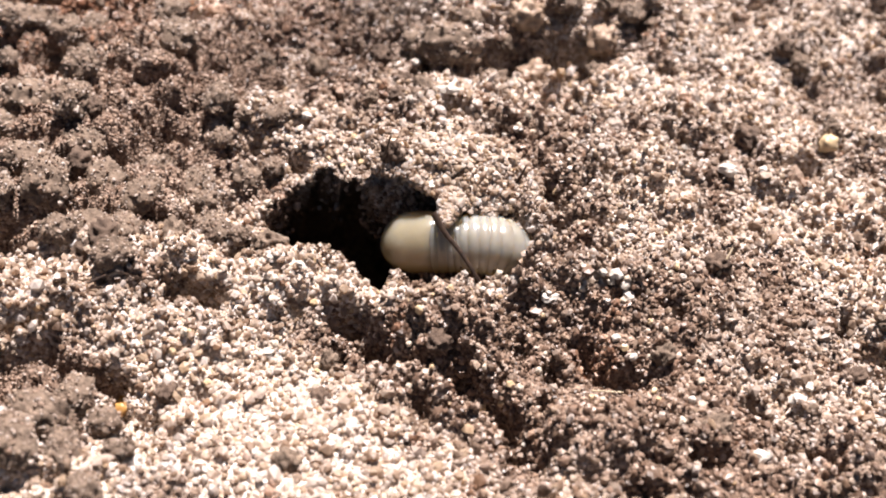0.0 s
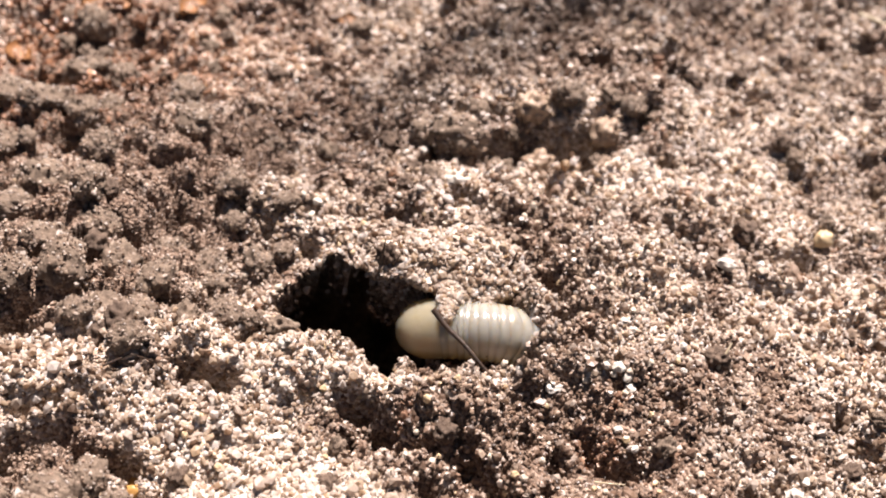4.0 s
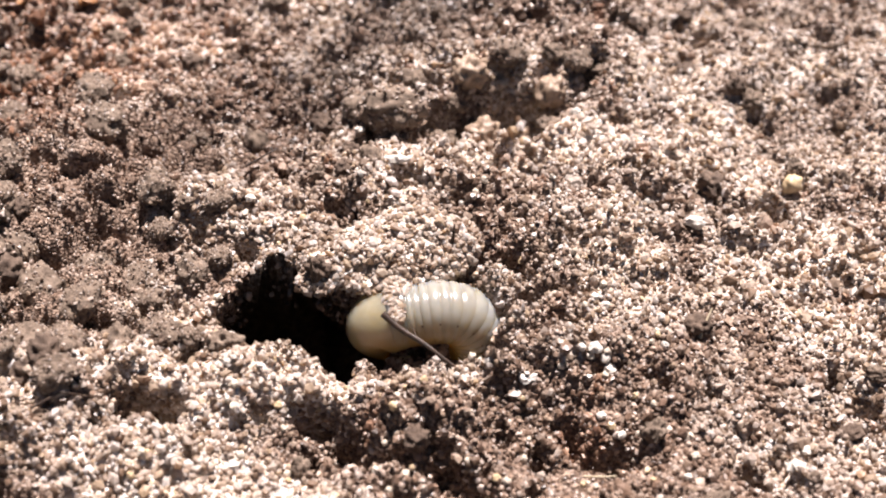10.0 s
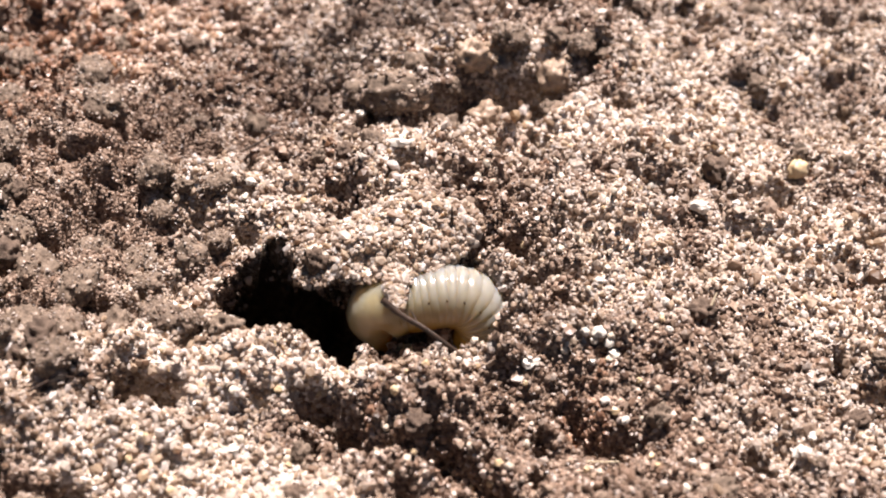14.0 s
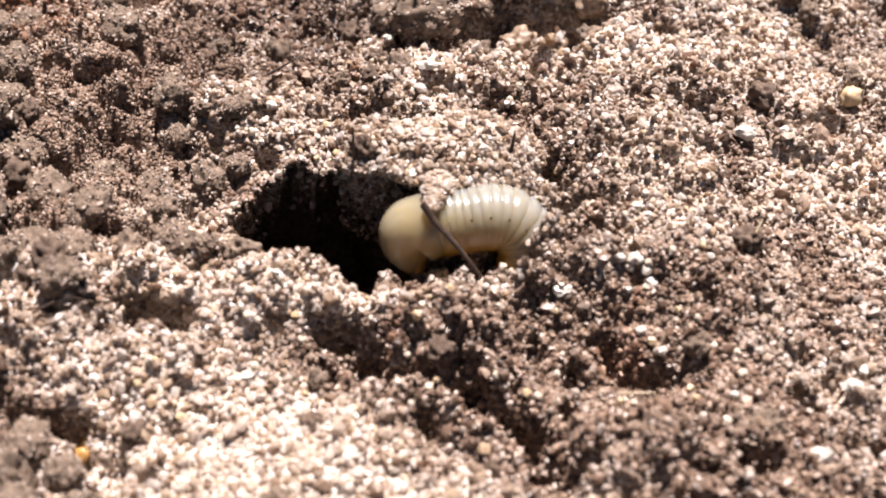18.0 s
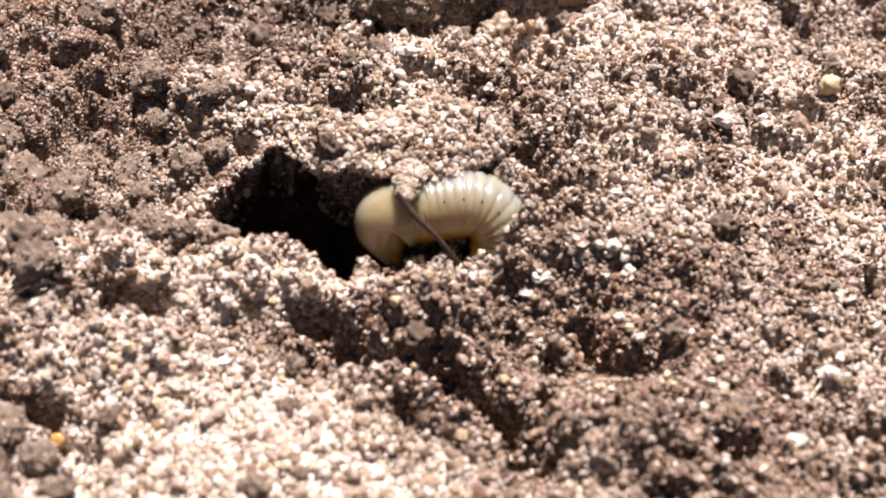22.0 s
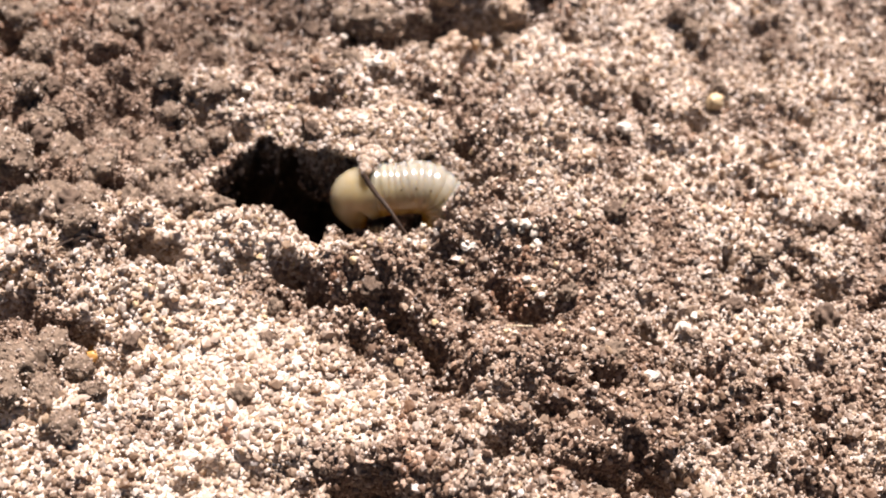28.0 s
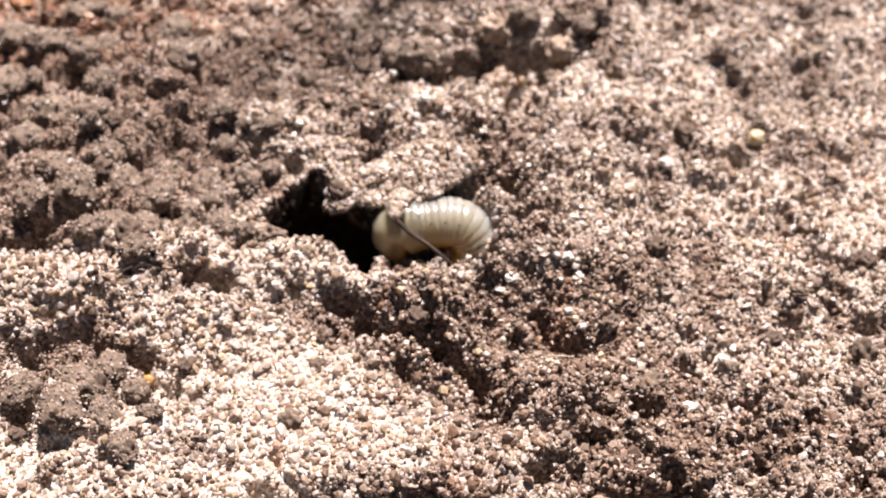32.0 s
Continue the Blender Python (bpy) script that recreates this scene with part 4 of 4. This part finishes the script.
FLAKE = [
    (0, -2.41, -2.27, 2.50, 0.1, 19.5, -7.4),
    (0.5, -2.42, -2.23, 2.44, -0.2, 19.1, -7.4),
    (1, -2.93, -2.33, 2.47, 1.8, 12.8, -2.5),
    (1.5, -3.10, -2.52, 2.52, 1.5, 14.3, -1.3),
    (2, -2.50, -2.24, 2.37, -0.8, 18.9, -6.2),
    (2.5, -2.89, -2.18, 2.24, 1.5, 14.8, -2.9),
    (3, -3.49, -2.38, 2.31, 3.7, 10.6, 2.4),
    (3.5, -3.07, -2.02, 2.09, 2.3, 15.0, -1.1),
    (5.5, -3.11, -2.18, 2.24, 2.0, 14.1, -1.0),
    (6, -3.38, -2.15, 2.20, 4.9, 11.1, 1.7),
    (6.5, -3.46, -1.72, 1.81, 5.5, 10.7, 1.6),
    (7, -2.99, -1.69, 1.88, 2.0, 14.5, -2.5),
    (7.5, -3.15, -2.34, 2.48, 2.9, 12.5, -1.0),
    (8, -3.47, -2.28, 2.35, 5.0, 8.7, 2.2),
    (8.5, -3.34, -1.95, 2.12, 4.4, 10.3, 1.2),
    (9, -3.13, -1.68, 1.88, 4.0, 11.0, -1.1),
    (9.5, -3.61, -2.02, 2.03, 3.1, 3.7, 2.5),
    (10, -3.71, -2.21, 2.28, 6.2, 5.4, 4.7),
    (10.5, -3.46, -1.57, 1.58, 3.1, 9.0, 1.3),
    (11, -2.93, -1.59, 1.76, 0.3, 10.6, -3.1),
    (11.5, -3.59, -2.63, 2.70, 5.5, 5.6, 3.6),
    (12, -3.72, -2.49, 2.48, 7.3, 5.1, 4.5),
    (12.5, -3.35, -2.02, 2.19, 5.2, 9.3, 1.2),
    (13, -3.37, -2.17, 2.35, 5.6, 8.4, 1.6),
    (13.5, -3.82, -2.64, 2.59, 5.6, 2.5, 5.7),
    (15.5, -3.31, -1.89, 1.83, -1.1, -1.2, -2.0),
    (16, -2.78, -1.56, 1.83, -2.4, 5.7, -6.1),
    (16.5, -3.28, -1.98, 2.16, 0.3, -1.6, -3.0),
    (17, -3.19, -2.00, 2.14, -0.8, 1.8, -3.8),
    (17.5, -2.59, -1.57, 1.85, -4.8, 9.5, -7.4),
    (18, -2.53, -2.05, 2.42, -2.5, 6.6, -8.6),
    (18.5, -3.03, -2.42, 2.61, -2.6, 1.3, -4.8),
    (19, -2.62, -1.89, 2.09, -5.4, 8.8, -7.6),
    (19.5, -2.82, -1.99, 2.18, -3.9, 5.0, -6.3),
    (20, -3.31, -2.26, 2.34, -3.3, 0.0, -1.6),
    (20.5, -2.79, -1.64, 1.78, -6.5, 6.9, -6.8),
    (21, -2.33, -1.74, 2.00, -6.7, 10.3, -10.2),
    (21.5, -2.75, -2.19, 2.45, -4.7, 4.8, -6.1),
    (22, -3.05, -2.37, 2.59, -3.4, 1.7, -3.1),
    (22.5, -2.66, -1.60, 1.80, -6.7, 8.6, -6.8),
    (23, -2.36, -1.97, 2.35, -3.3, 8.4, -8.5),
    (23.5, -2.72, -2.28, 2.56, -3.4, 3.7, -5.5),
    (24, -2.47, -2.13, 2.35, -4.8, 7.3, -8.7),
    (24.5, -2.47, -1.59, 1.90, -5.0, 10.2, -7.3),
    (25, -2.82, -1.92, 2.17, -4.4, 4.4, -4.4),
    (25.5, -3.19, -1.89, 2.08, -1.8, 1.6, -0.6),
    (27.5, -3.07, -2.33, 2.52, -9.9, -5.5, -6.9),
    (28, -2.84, -1.58, 2.09, -7.3, -0.1, -7.1),
    (28.5, -3.44, -2.17, 2.29, -9.9, -6.6, -2.1),
    (29, -3.20, -1.76, 2.05, -8.6, -2.4, -4.3),
    (29.5, -3.10, -1.52, 1.88, -8.7, -1.4, -5.4),
    (30, -3.77, -2.08, 2.11, -7.3, -9.8, -1.5),
    (30.5, -3.93, -2.15, 2.02, -7.5, -10.8, 0.1),
    (31, -3.48, -1.55, 1.82, -6.0, -4.9, -3.5),
    (31.5, -3.72, -1.85, 1.95, -6.4, -8.4, -1.9),
    (32, -4.07, -2.28, 2.03, -8.1, -14.0, 0.5),
]
GRUB = [
    (0, -0.16, -0.47, -0.20, 62),
    (0.5, -0.18, -0.47, -0.18, 62),
    (1, -0.35, -0.35, -0.20, 59),
    (1.5, -0.43, -0.07, -0.20, 55),
    (2, -0.07, -0.11, -0.00, 59),
    (2.5, -0.01, -0.03, -0.02, 62),
    (3, -0.42, -0.06, -0.20, 61),
    (3.5, -0.04, -0.02, -0.12, 62),
    (5.5, 0.01, -0.06, -0.13, 55),
    (6, -0.09, -0.12, -0.20, 45),
    (6.5, -0.19, -0.09, -0.18, 42),
    (7, -0.02, -0.02, -0.08, 45),
    (7.5, -0.09, -0.01, -0.08, 43),
    (8, -0.25, -0.03, -0.12, 34),
    (8.5, -0.22, -0.02, -0.05, 31),
    (9, -0.15, -0.03, 0.03, 38),
    (9.5, -0.34, -0.08, -0.08, 31),
    (10, -0.51, -0.03, -0.07, 27),
    (10.5, -0.33, -0.20, 0.02, 31),
    (11, 0.04, -0.07, 0.12, 31),
    (11.5, -0.28, -0.10, -0.03, 25),
    (12, -0.34, -0.10, -0.10, 29),
    (12.5, -0.14, -0.13, -0.02, 31),
    (13, -0.11, -0.13, -0.02, 27),
    (13.5, -0.33, -0.15, -0.16, 20),
    (15.5, -0.15, -0.08, -0.14, 3),
    (16, 0.07, 0.03, 0.01, 7),
    (16.5, -0.16, -0.06, -0.12, 4),
    (17, -0.14, 0.00, -0.08, 9),
    (17.5, 0.09, 0.00, 0.06, 14),
    (18, 0.31, 0.15, 0.08, 9),
    (18.5, 0.06, 0.09, -0.01, 3),
    (19, 0.27, 0.06, 0.04, 13),
    (19.5, 0.20, 0.04, 0.03, 5),
    (20, 0.00, 0.00, -0.08, 0),
    (20.5, 0.10, 0.03, 0.01, 8),
    (21, 0.29, 0.13, 0.11, 20),
    (21.5, 0.27, 0.13, 0.06, 5),
    (22, 0.07, 0.11, 0.00, 0),
    (22.5, 0.21, 0.12, 0.10, 12),
    (23, 0.42, 0.17, 0.05, 6),
    (23.5, 0.16, 0.12, 0.02, -8),
    (24, 0.19, 0.14, 0.09, 2),
    (24.5, 0.31, 0.15, 0.16, 24),
    (25, 0.26, 0.18, 0.10, 6),
    (25.5, 0.08, 0.08, 0.00, 5),
    (27.5, -0.21, 0.16, 0.04, 5),
    (28, 0.33, 0.30, 0.10, 11),
    (28.5, -0.07, 0.27, -0.04, 6),
    (29, -0.01, 0.26, -0.04, 12),
    (29.5, 0.12, 0.30, 0.00, 11),
    (30, -0.27, 0.22, -0.09, 8),
    (30.5, -0.39, 0.19, -0.15, 12),
    (31, -0.11, 0.23, -0.08, 13),
    (31.5, -0.29, 0.22, -0.11, 9),
    (32, -0.52, 0.20, -0.20, 9),
]


# ---- what moves ----
def motions():
    walk(flake, [(t, pose(x * MM, (y + 0.6) * MM, (z - 0.55) * MM, rx, ry, rz)) for t, x, y, z, rx, ry, rz in FLAKE])
    foot = Vector((-1.65, -7.6, 0.8)) * MM
    rows = []
    for t, x, y, z, rx, ry, rz in FLAKE:
        tip = pose(x * MM, y * MM, z * MM, rx, ry, rz) @ FLAKE_TIP
        rows.append((t, Matrix.Translation(foot) @ (tip - foot).to_track_quat("Z", "Y").to_matrix().to_4x4()))
    walk(rootlet, rows)
    home = Vector((-2.5, -4.95, 0.1))
    walk(grub, [(t, pose((home.x + xr) * MM, (home.y + 0.45 * math.sin(radians(roll))) * MM, (home.z + zl - 0.45 * math.sin(radians(roll))) * MM, roll, 0, 0)) for t, xr, xl, zl, roll in GRUB])
    walk(front_end, [(t, Matrix.Translation((front_home + Vector(((xl - xr) * (1 - FRONT / 0.55), 0, 0))) * MM)) for t, xr, xl, zl, roll in GRUB])


motions()
